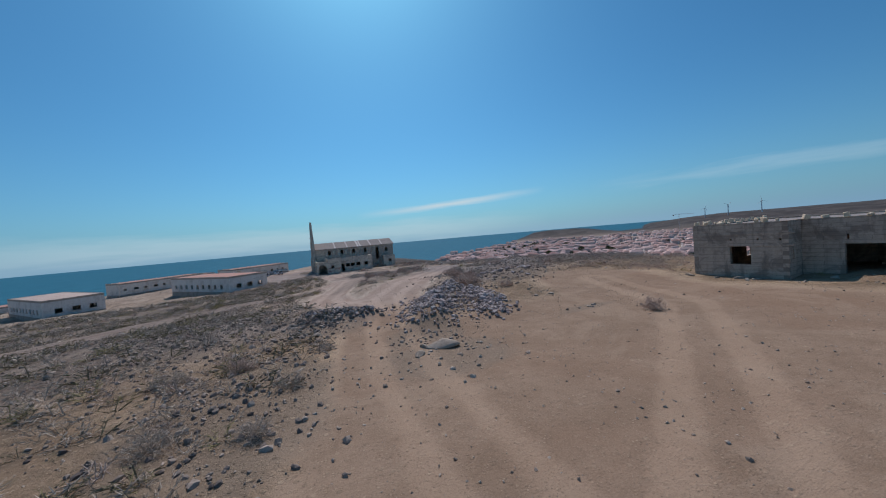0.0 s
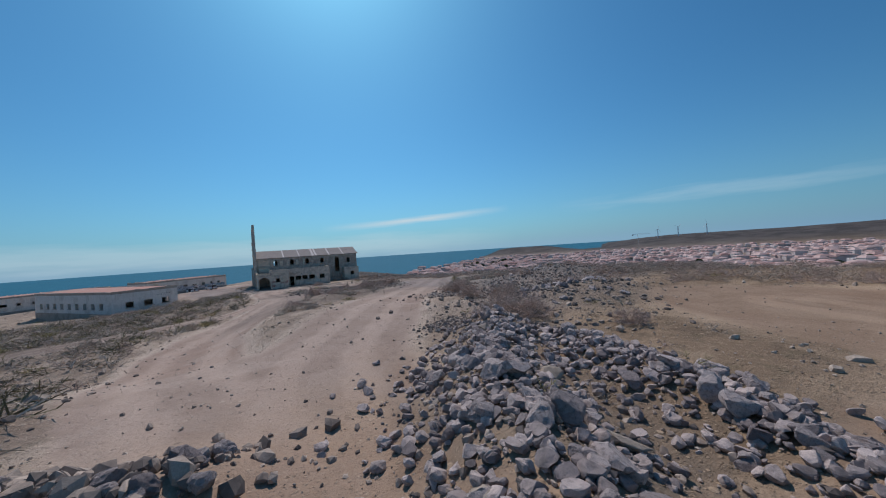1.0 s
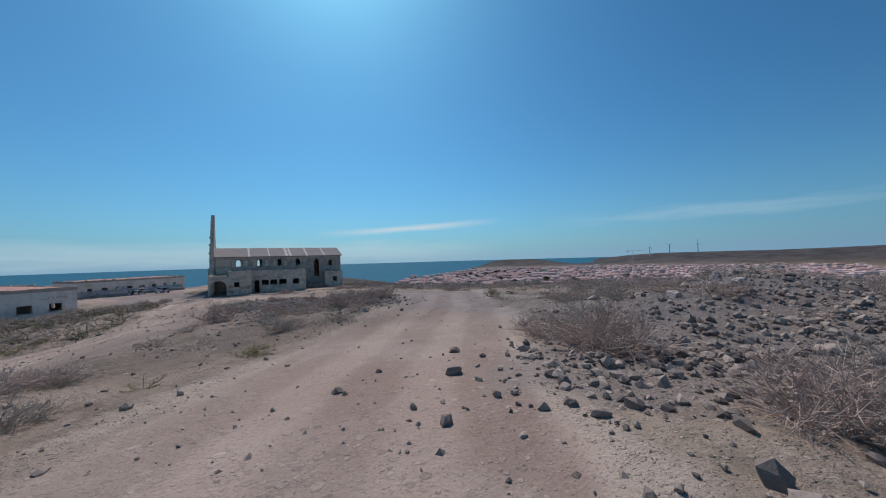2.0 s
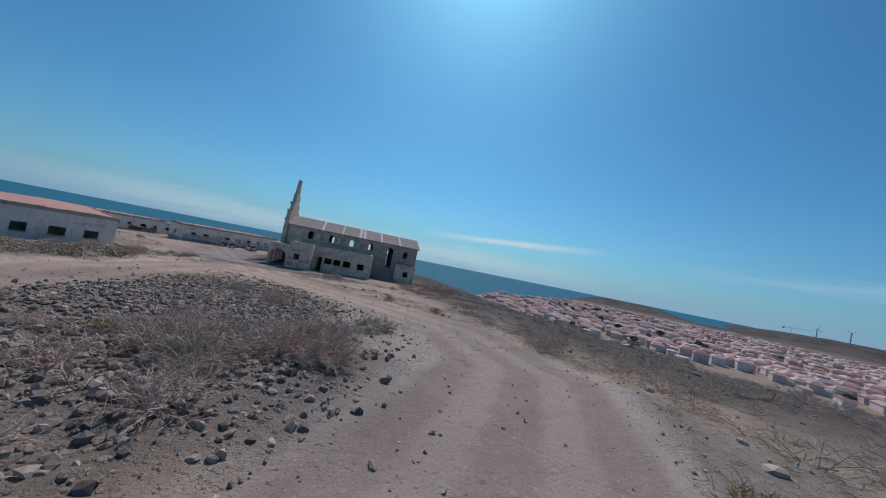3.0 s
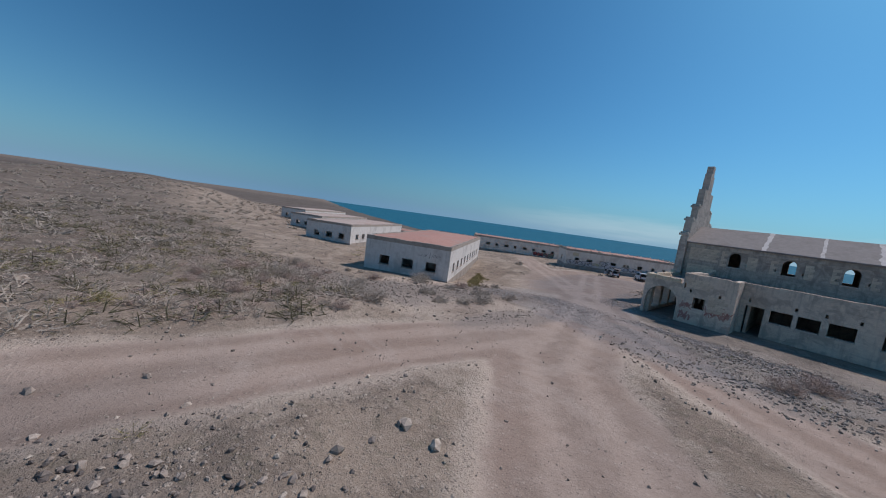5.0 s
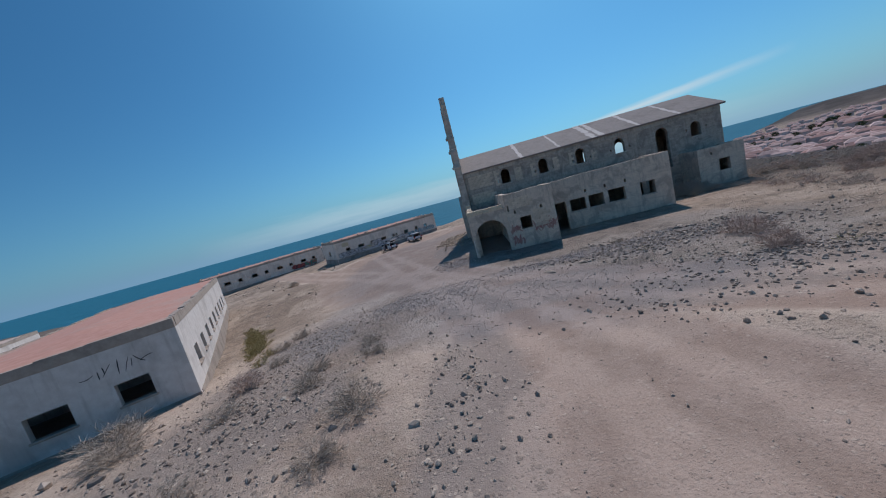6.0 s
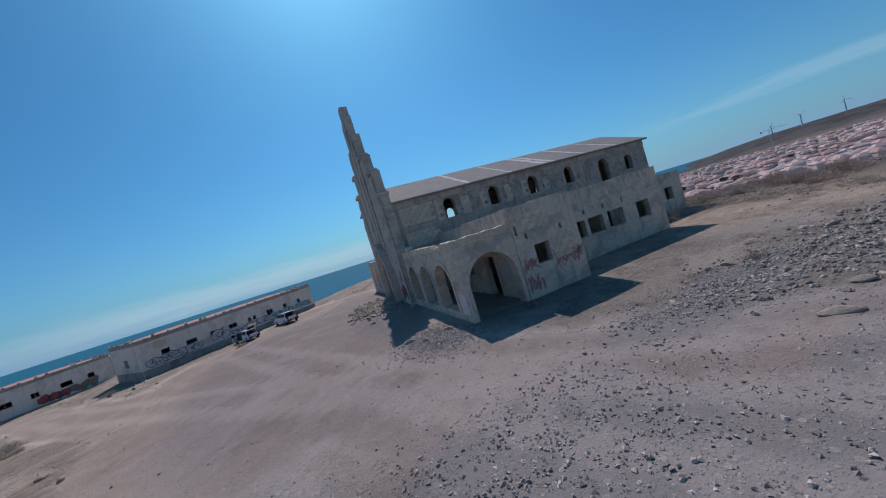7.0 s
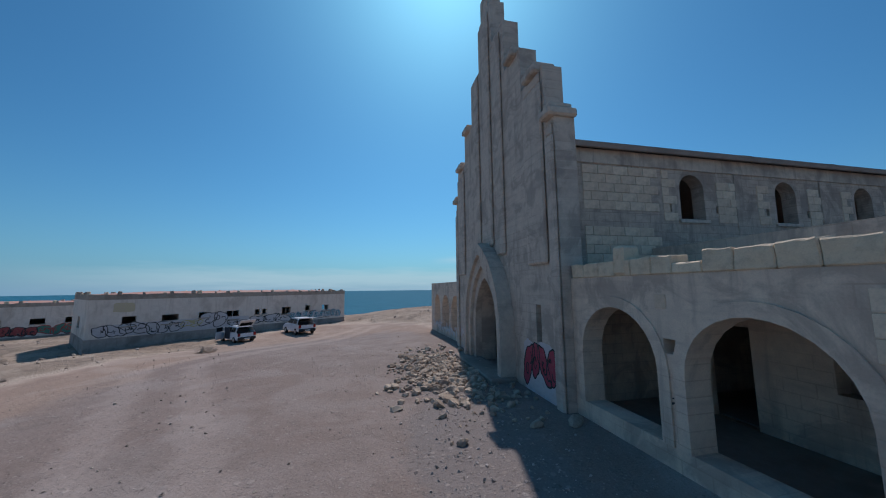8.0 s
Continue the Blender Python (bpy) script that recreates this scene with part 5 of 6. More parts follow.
bubble_letters("graffiti", WALL_L, rng_g, 5.7, 7.0, 0.8, 1.45, M_PALEPAINT, M_YELLOWPAINT, 2, "faded yellow outlined letters", 0.06)
bubble_letters("graffiti", WALL_L, rng_g, 7.0, 9.0, 0.65, 2.0, M_PALEPAINT, M_BLACKPAINT, 2, "large pale letters outlined in black", 0.055)
bubble_letters("graffiti", WALL_L, rng_g, 9.1, 10.9, 0.6, 1.2, M_PALEPAINT, M_BLACKPAINT, 2, "large pale letters outlined in black", 0.05)
bubble_letters("graffiti", WALL_L, rng_g, 11.2, 14.9, 0.6, 1.5, M_PALEPAINT, M_BLACKPAINT, 3, "large pale letters outlined in black", 0.06)
bubble_letters("graffiti", WALL_L, rng_g, 15.0, 21.4, 0.6, 1.6, M_BLUEPAINT, M_PALEPAINT, 9, "turquoise sprayed letters", 0.07)
bubble_letters("graffiti", WALL_L, rng_g, 15.2, 21.2, 0.7, 1.5, None, M_BLACKPAINT, 6, "thin black outlines over turquoise", 0.035)
paint_patch("graffiti", walls_l[0], rng_g, 1.3, 2.6, 2.35, 3.1, M_FAINTYELLOW, "faded yellow patch", -0.0034)
pav_m, walls_m = build_pavilion(-56.0, 25.3, -1.95, 40.3, 24.6, 8.5, 3.85, [(1.2 + 2.6 * k, 1.9 + 2.6 * k + 0.4 * (k % 2), 1.5, 2.1) for k in range(9)], [], "long low pavilion farther off with red and green sprayed paint", M_REDROOF, rng_p, plaster=M_DULL)
bubble_letters("graffiti", walls_m[0], rng_g, 17.2, 20.0, 0.3, 1.4, M_RED, M_BLACKPAINT, 3, "fat red sprayed letters", 0.07)
bubble_letters("graffiti", walls_m[0], rng_g, 20.1, 22.8, 0.3, 1.4, M_GREENPAINT, M_RED, 3, "fat green sprayed letters", 0.08)
for px, py, pz_, tall in ((-84.0, 3.0, -3.9, 24.0), (-62.0, 52.0, -3.2, 30.0)):
    build_pavilion(px, py, pz_, 40.3, tall, 8.5, 3.7, [(1.5 + 2.9 * k, 2.4 + 2.9 * k, 1.3, 2.1) for k in range(7)], [], "far low pavilion with dusty red roof", M_REDROOF, rng_p)


# ---------------------------------------------------------------- block-built ruin beside the start
def build_ruin():
    rng = random.Random(31)
    ruin = thing("ruin", "unfinished grey concrete block house with empty door and windows", "building")
    z0, top = 3.3, 4.0

    def wall(p0, p1, openings, h=top):
        m, length = on_wall(p0, p1, z0)
        return part("wall", wall_bm(length, ragged(length, h, 0.05, 1.4, rng), openings, 0.3, -1.0), M_RUIN, ruin, "", m)

    a = wall((21.85, -95.502), (22.0, -100.198), [(1.95, 3.12, 1.15, 2.5, 'r'), (3.45, 3.56, 2.80, 2.92, 'r'), (2.0, 2.1, 2.82, 2.92, 'r'), (4.55, 4.68, 2.78, 2.9, 'r')])
    wall((22.0, -100.5), (23.798, -100.5), [(0.5, 0.7, 1.5, 2.3, 'r')])
    b = wall((23.8, -100.5), (24.1, -111.698), [(1.8, 3.35, 0.22, 2.37, 'r'), (1.9, 2.0, 2.65, 2.95, 'r'), (5.0, 5.6, 0.3, 2.37, 'r'), (8.0, 9.5, 0.9, 2.2, 'r')])
    wall((33.0, -95.2), (21.85, -95.2), [(3.0, 4.2, 1.0, 2.2, 'r'), (7.0, 8.2, 1.0, 2.2, 'r')])
    wall((24.1, -112.0), (33.0, -112.0), [])
    wall((33.0, -111.698), (33.0, -95.502), [(5.0, 6.2, 1.0, 2.2, 'r')])
    bm = bmesh.new()
    prism(bm, [(22.2, z0 + top - 0.32), (32.7, z0 + top - 0.32), (32.7, z0 + top - 0.12), (22.2, z0 + top - 0.12)], -100.3, -95.5)
    box(bm, 24.3, -111.7, z0 + top - 0.32, 32.7, -100.3, z0 + top - 0.12)
    part("roof", bm, M_ROOF, ruin, "flat concrete roof")
    for p0, p1, n in (((21.85, -95.2), (22.0, -100.5), 8), ((23.8, -100.5), (24.1, -112.0), 14), ((33.0, -95.2), (21.85, -95.2), 14)):
        m, length = on_wall(p0, p1, z0)
        for k in range(n):
            bm = bmesh.new()
            rough_blocks(bm, rng, 1, (length * k / n + 0.1, length * (k + 0.7) / n), top - 0.02, 0.24, 0.08, 0.22)
            part("loose_block", bm, M_RUBBLETOP, ruin, m=m)
    # raw course lines of darker mortar, as relief bands
    for z in (1.0, 2.4, 3.2):
        bm = bmesh.new()
        box(bm, 0.02, -0.02, z, 5.28, -0.002, z + 0.10, 0.006)
        part("course", bm, M_RUIN, a) if z > 2.3 else bm.free()
    bm = bmesh.new()
    box(bm, 22.2, -112, z0 - 0.8, 33, -95.5, z0 - 0.03)
    part("floor", bm, M_FLOOR, ruin)


build_ruin()


# ---------------------------------------------------------------- parked cars
def build_car(x, y, turn, scale, label, hatch, door_open=False):
    """A small white hatchback with its tailgate up. It faces +x."""
    z = land(x, y)
    car = thing("car", label, "car", pose(x, y, z, 0, 0, turn) @ Matrix.Scale(scale, 4), "parked cars")
    # shell: side outline, with rounded shoulders
    side = [(-1.78, 0.28), (-1.85, 0.55), (-1.80, 0.88), (-1.62, 0.95), (-1.45, 1.38), (-1.30, 1.45), (0.05, 1.46), (0.35, 1.40), (0.95, 0.98), (1.62, 0.84), (1.84, 0.66), (1.88, 0.40), (1.80, 0.26)]
    bm = bmesh.new()
    halves = []
    for k, (w, lift) in enumerate(((0.80, 0.0), (0.80, 0.0))):
        sgn = -1 if k == 0 else 1
        halves.append([bm.verts.new((px, sgn * (0.80 if pz < 0.98 else 0.62), pz)) for px, pz in side])
    a, b = halves
    n = len(side)
    open_rear = {2, 3}
    for i in range(n):
        j = (i + 1) % n
        if i in open_rear:
            continue
        bm.faces.new((a[j], a[i], b[i], b[j]))
    bm.faces.new(a[:4] + a[8:])
    bm.faces.new((b[:4] + b[8:])[::-1])
    bm.faces.new(a[3:9])
    bm.faces.new(b[3:9][::-1])
    bmesh.ops.bevel(bm, geom=[e for e in bm.edges if len(e.link_faces) == 2], offset=0.05, segments=2, affect='EDGES')
    body = part("body", bm, M_CAR, car, "white painted shell", smooth=False)
    # windows
    for s in (-1, 1):
        for q in (((-1.38, 0.99), (-0.62, 0.99), (-0.62, 1.36), (-1.28, 1.36)), ((-0.54, 0.99), (0.80, 0.99), (0.28, 1.36), (-0.54, 1.36))):
            bm = bmesh.new()
            lo, hi = s * 0.812, s * 0.672
            vs = [bm.verts.new((px, lo + (hi - lo) * (pz - 0.99) / 0.37, pz)) for px, pz in q]
            bm.faces.new(vs if s < 0 else vs[::-1])
            part("side_window", bm, M_GLASS, car)
    bm = bmesh.new()
    bm.faces.new([bm.verts.new(p) for p in ((0.93, -0.66, 1.03), (0.93, 0.66, 1.03), (0.40, 0.56, 1.40), (0.40, -0.56, 1.40))])
    part("windscreen", bm, M_GLASS, car)
    # load space seen through the open back
    bm = bmesh.new()
    box(bm, -1.74, -0.58, 0.50, -0.75, 0.58, 0.60)
    part("boot_floor", bm, M_SEATFABRIC, car)
    bm = bmesh.new()
    box(bm, -0.82, -0.58, 0.58, -0.66, 0.58, 1.16, 0.04)
    part("rear_seat", bm, M_SEATFABRIC, car)
    # tailgate held up
    bm = bmesh.new()
    ang = radians(hatch)
    rot = Matrix.Translation((-1.33, 0, 1.46)) @ Matrix.Rotation(ang, 4, 'Y')
    box(bm, -0.98, -0.64, -0.04, 0.0, 0.64, 0.02, 0.02, rot)
    gate = part("tailgate", bm, M_CAR, car, "raised white tailgate")
    bm = bmesh.new()
    box(bm, -0.60, -0.52, -0.05, -0.12, 0.52, -0.035, 0.0, rot)
    part("rear_window", bm, M_GLASS, gate)
    for s in (-1, 1):
        bm = bmesh.new()
        box(bm, -1.875, s * 0.66 - 0.10, 0.62, -1.81, s * 0.66 + 0.10, 0.90, 0.02)
        part("tail_lamp", bm, M_LAMPRED, car)
        bm = bmesh.new()
        box(bm, 1.76, s * 0.58 - 0.16, 0.58, 1.865, s * 0.58 + 0.16, 0.74, 0.03)
        part("headlamp", bm, M_RIM, car)
    if door_open:
        swing = Matrix.Translation((0.72, 0.83, 0)) @ Matrix.Rotation(radians(-58), 4, 'Z')
        bm = bmesh.new()
        box(bm, -1.05, -0.03, 0.32, 0.0, 0.03, 0.98, 0.02, swing)
        door = part("open_door", bm, M_CAR, car, "white door standing open")
        bm = bmesh.new()
        box(bm, -0.98, -0.012, 0.98, -0.25, 0.012, 1.36, 0.006, swing)
        part("door_window", bm, M_GLASS, door)
        # dark sheet over the closed side, painted as the cabin's shade
        bm = bmesh.new()
        box(bm, -0.42, 0.803, 0.34, 0.66, 0.812, 1.34)
        part("doorway", bm, M_SEATFABRIC, car, "dark panel on the shell in place of the shaded cabin")
    bm = bmesh.new()
    box(bm, -1.93, -0.76, 0.30, -1.80, 0.76, 0.54, 0.04)
    bump = part("rear_bumper", bm, M_CARDARK, car)
    bm = bmesh.new()
    box(bm, -1.945, -0.24, 0.36, -1.932, 0.24, 0.47, 0.004)
    part("number_plate", bm, M_PLATE, bump)
    bm = bmesh.new()
    box(bm, 1.78, -0.76, 0.24, 1.93, 0.76, 0.46, 0.04)
    part("front_bumper", bm, M_CARDARK, car)
    for wx in (-1.18, 1.16):
        for s in (-1, 1):
            bm = bmesh.new()
            bmesh.ops.create_cone(bm, cap_ends=True, segments=22, radius1=0.29, radius2=0.29, depth=0.18, matrix=Matrix.Translation((wx, s * 0.74, 0.29)) @ Matrix.Rotation(math.pi / 2, 4, 'X'))
            bmesh.ops.bevel(bm, geom=[e for e in bm.edges if len(e.link_faces) == 2 and e.calc_face_angle() > 1], offset=0.03, segments=2, affect='EDGES')
            wheel = part("wheel", bm, M_TYRE, car)
            bm = bmesh.new()
            bmesh.ops.create_cone(bm, cap_ends=True, segments=16, radius1=0.185, radius2=0.15, depth=0.03, matrix=Matrix.Translation((wx, s * 0.838, 0.29)) @ Matrix.Rotation(s * -math.pi / 2, 4, 'X'))
            part("rim", bm, M_RIM, wheel)
    return car


build_car(-15.5, 22.7, 132, 0.88, "white hatchback with open door and raised tailgate on the dirt", 38, True)
build_car(-11.3, 25.4, 122, 0.98, "white estate car with raised tailgate before the sprayed wall", 4)


# ---------------------------------------------------------------- stones
def build_boulders():
    """The heap of basalt that the camera passes low over, and the big single stones."""
    rng = random.Random(41)
    shapes = [rock_mesh("boulder", rng, 3, M_BASALT, rng.uniform(0.6, 0.95)) for _ in range(9)]

    def lay(x, y, size, mesh, label="dark angular basalt boulder in a rubble heap", up=0.15, grp="basalt heap"):
        ob = new("boulder", mesh)
        ob.matrix_basis = pose(x, y, land(x, y) + size * up, rng.uniform(-30, 30), rng.uniform(-30, 30), rng.uniform(0, 360)) @ Matrix.Scale(size, 4)
        tagged(ob, label, "rock", grp)

    def along(line, u):
        spans = [math.dist(a, b) for a, b in zip(line, line[1:])]
        d = u * sum(spans)
        for (a, b), w in zip(zip(line, line[1:]), spans):
            if d <= w:
                return a[0] + (b[0] - a[0]) * d / w, a[1] + (b[1] - a[1]) * d / w
            d -= w
        return line[-1]

    for k in range(190):
        x, y = along(HEAP_RIDGE if k % 5 < 3 else HEAP_ARM, rng.random())
        spread = 0.85 if k % 5 < 3 else 0.55
        x, y = x + rng.gauss(0, spread), y + rng.gauss(0, spread)
        lay(x, y, rng.uniform(0.17, 0.31) * (1.6 if rng.random() < 0.2 else 1), shapes[k % 9], up=rng.uniform(0.15, 0.45))
    bits = rock_arrays(rng, 10, 2)
    places = []
    for k in range(2200):
        x, y = along(HEAP_RIDGE if k % 5 < 3 else HEAP_ARM, rng.random())
        spread = 1.0 if k % 5 < 3 else 0.6
        x, y = x + rng.gauss(0, spread), y + rng.gauss(0, spread)
        s = 0.07 + 0.17 * rng.random() ** 1.5
        places.append((k % 10, x, y, land(x, y) + s * 0.3, s, rng.uniform(0, 6.28), rng.uniform(-0.6, 0.6)))
    joined("heap_rubble", bits, places, M_BASALTHEAP, "small dark basalt rubble filling a heap", "rubble")
    for k in range(44):
        u = rng.random()
        x, y = -5.9 + 3.9 * u + rng.gauss(0, 0.3), -88.6 - 0.9 * u + rng.gauss(0, 0.45)
        lay(x, y, rng.uniform(0.16, 0.36), shapes[k % 9], "dark basalt boulder beside the dirt track", grp="track side boulders")
    for k in range(30):
        x, y = rng.gauss(13.5, 2.4), rng.gauss(-83.2, 1.1)
        lay(x, y, rng.uniform(0.25, 0.55), shapes[k % 9], "weathered grey boulder of a tumbled field wall", grp="tumbled wall")
    for k in range(14):
        x, y = rng.gauss(21.0, 3.0), rng.gauss(-74.6, 1.6)
        lay(x, y, rng.uniform(0.25, 0.5), shapes[k % 9], "dark boulder on a stony mound", grp="stony mound")
    pale = rock_mesh("pale_boulder", rng, 3, M_PALESTONE, 0.5, True, 0.05)
    turned = 0
    for x, y, s, sx in ((-0.95, -97.8, 0.78, 1.5), (-2.1, -98.3, 0.42, 1.2), (-1.5, -97.5, 0.36, 1.2), (2.6, -91.9, 0.40, 1.9), (3.3, -90.1, 0.5, 1.0), (0.4, -92.0, 0.42, 1.1), (5.1, -18.7, 0.3, 1.2), (3.4, -18.9, 0.32, 1.8), (4.4, -17.2, 0.2, 1.0), (-2.6, -8.5, 0.38, 1.3), (-0.9, -8.9, 0.34, 1.1), (-0.95, -7.4, 0.26, 1.0), (-0.5, -0.9, 0.4, 1.4), (7.4, -15.0, 0.3, 1.3),
                        (21.2, -97.0, 0.3, 1.6), (21.3, -98.4, 0.42, 1.8), (21.4, -99.2, 0.3, 1.4), (21.0, -95.3, 0.4, 1.6), (22.4, -102.3, 0.45, 1.5), (22.6, -104.6, 0.5, 1.6), (22.7, -105.4, 0.4, 1.3),
                        (11.0, -16.3, 0.35, 1.3), (12.2, -60.2, 0.45, 1.3), (9.9, -58.8, 0.55, 1.2), (3.9, -58.1, 0.35, 0.8), (1.0, -94.0, 0.5, 1.0)):
        ob = new("boulder", pale)
        ob.matrix_basis = pose(x, y, land(x, y) + 0.12 * s, 0, 0, turned - 32) @ Matrix.Diagonal((s * sx, s, s, 1))
        turned = rng.uniform(0, 360)
        tagged(ob, "pale weathered block of stone lying on the dirt", "rock", "pale stones")


build_boulders()


def scatter_stones():
    rng = random.Random(43)
    fine = rock_arrays(rng, 12, 1)
    good = rock_arrays(rng, 10, 2)

    def clear(x, y):
        if -0.4 < x < 25.6 and -9.9 < y < 19.2:
            return False
        return True

    chips = chip_arrays(rng, 14)
    # rubble fields: how many to the square metre, smallest and largest
    kinds = {0: (190, 0.04, 0.20), 1: (170, 0.04, 0.17), 2: (180, 0.04, 0.19), 5: (420, 0.025, 0.11), 6: (190, 0.03, 0.19), 7: (1150, 0.025, 0.095), 8: (40, 0.06, 0.26), 9: (150, 0.03, 0.16), 10: (50, 0.05, 0.28),
             12: (22, 0.06, 0.28), 13: (40, 0.06, 0.26), 14: (330, 0.05, 0.30), 15: (170, 0.04, 0.2), 21: (130, 0.03, 0.17), 22: (70, 0.05, 0.2), 23: (40, 0.05, 0.24), 24: (420, 0.04, 0.2), 25: (110, 0.05, 0.24), 26: (150, 0.04, 0.20), 27: (320, 0.07, 0.32), 28: (60, 0.06, 0.3), 29: (700, 0.02, 0.075), 30: (120, 0.03, 0.15), 11: (70, 0.05, 0.24), 16: (110, 0.03, 0.12), 17: (330, 0.03, 0.16), 18: (330, 0.025, 0.095), 19: (120, 0.03, 0.13), 20: (420, 0.02, 0.075)}
    for n, (cx, cy, rx, ry) in enumerate(RUBBLES):
        dense, lo, hi = kinds.get(n, (45, 0.05, 0.2))
        places = []
        for _ in range(int(rx * ry * dense)):
            x, y = rng.gauss(cx, rx * 0.55), rng.gauss(cy, ry * 0.55)
            if not clear(x, y) or rng.random() < track_at(x, y) * (0.0 if n in (9, 13, 14, 18, 7, 24, 27) else 0.8):
                continue
            s = lo + (hi - lo) * rng.random() ** 2.6
            places.append((rng.randrange(12), x, y, land(x, y) + s * 0.12, s * rng.uniform(0.9, 1.3), rng.uniform(0, 6.28), rng.uniform(-0.5, 0.5)))
        if places:
            mixed = n in (0, 1, 2, 8, 9, 10, 11, 12, 13, 15, 23, 24, 25, 26, 27, 28)
            joined("rubble", good if n in (10, 13, 14) else chips if n in (7, 18, 20, 29) else fine, places, M_BASALTJ if mixed else M_PALERUBBLE if n == 14 else M_GRAVEL if n in (5, 7, 18, 20, 29) else M_PEBBLE, "tan broken stones beside the gable" if n == 14 else "loose volcanic rubble spread on the dry soil", "rubble")
    # stones and gravel all over the dry ground
    for cnt, (x0, x1, y0, y1), shapes, lo, hi, bare in ((6500, (-16, 24, -112, -70), fine, 0.03, 0.15, 0.75), (12000, (-22, 26, -70, -30), fine, 0.03, 0.13, 0.85), (6500, (-20, 26, -32, 22), fine, 0.03, 0.12, 0.9),
                                                        (9000, (-14, 14, -108, -74), chips, 0.03, 0.10, 0.35), (15000, (-20, 20, -70, -34), chips, 0.03, 0.10, 0.6), (13000, (-16, 18, -32, 12), chips, 0.025, 0.075, 0.4), (6000, (-70, 45, -120, 40), fine, 0.12, 0.4, 1.6)):
        places = []
        for _ in range(cnt):
            x, y = rng.uniform(x0, x1), rng.uniform(y0, y1)
            patch = 0.5 + 0.9 * noise.noise(Vector((x * 0.35, y * 0.35, 3.0)))
            if not clear(x, y) or rng.random() > patch + 0.25 or rng.random() < bare * track_at(x, y):
                continue
            s = lo + (hi - lo) * rng.random() ** 3
            places.append((rng.randrange(12), x, y, land(x, y) + s * 0.1, s, rng.uniform(0, 6.28), rng.uniform(-0.4, 0.4)))
        joined("field_stones", shapes, places, M_PEBBLE, "scattered brown and grey stones on dry soil", "stones")


scatter_stones()


# ---------------------------------------------------------------- dry scrub
def shrub_mesh(name, rng, stems, twigs, radius, height, material, thick=0.010, simple=False):
    """A rounded tangle of bare stems and fine twigs."""
    stem, twig = ([], []), ([], [])

    def stick(p, q, r0, r1, sides, into):
        vs, fs = into
        d = (q - p).normalized()
        u = d.orthogonal().normalized()
        w = d.cross(u)
        n = len(vs)
        if sides == 2:
            a = rng.uniform(0, 3.14)
            o = u * math.cos(a) + w * math.sin(a)
            vs.extend(((p + o * r0)[:], (p - o * r0)[:], (q - o * r1)[:], (q + o * r1)[:]))
            fs.append((n, n + 1, n + 2, n + 3))
            return
        for c, r in ((p, r0), (q, r1)):
            for k in range(3):
                o = u * math.cos(2.094 * k) + w * math.sin(2.094 * k)
                vs.append((c + o * r)[:])
        for k in range(3):
            j = (k + 1) % 3
            fs.append((n + k, n + j, n + 3 + j, n + 3 + k))

    for _ in range(stems):
        az, up = rng.uniform(0, 6.283), math.asin(rng.uniform(0.08, 1.0))
        d = Vector((math.cos(az) * math.cos(up), math.sin(az) * math.cos(up), math.sin(up)))
        reach = rng.uniform(0.55, 0.85)
        p0 = Vector((rng.gauss(0, radius * 0.14), rng.gauss(0, radius * 0.14), -0.04))
        p1 = p0 + Vector((d.x * radius * reach, d.y * radius * reach, d.z * height * reach + 0.04))
        mid = p0.lerp(p1, 0.5) + Vector((rng.gauss(0, 0.05), rng.gauss(0, 0.05), rng.uniform(0, 0.08))) * radius
        if simple:
            stick(p0, p1, thick, thick * 0.5, 2, stem)
        else:
            stick(p0, mid, thick, thick * 0.8, 3, stem)
            stick(mid, p1, thick * 0.8, thick * 0.5, 3, stem)
        for _ in range(twigs):
            q0 = mid.lerp(p1, rng.uniform(0.0, 1.0))
            e = (d * 0.6 + Vector((rng.gauss(0, 0.7), rng.gauss(0, 0.7), rng.gauss(0.1, 0.6)))).normalized()
            length = rng.uniform(0.14, 0.36)
            q1 = q0 + Vector((e.x * radius * length, e.y * radius * length, e.z * height * length))
            q1.z = max(q1.z, 0.0)
            stick(q0, q1, thick * 0.6, thick * 0.25, 2, twig)
    both = []
    for what, (vs, fs) in (("stem", stem), ("crown", twig)):
        me = bpy.data.meshes.new(what)
        me.from_pydata(vs, [], fs)
        me.materials.append(material)
        both.append(me)
    return both


def arrays_of(meshes):
    """All the corners and faces of some meshes, as one shape."""
    v, f, n = [], [], 0
    for me in meshes:
        v += [c.co[:] for c in me.vertices]
        for face in me.polygons:
            k = [i + n for i in face.vertices]
            f.append(k if len(k) == 4 else k + k[-1:])
        n += len(me.vertices)
    return np.array(v), np.array(f)


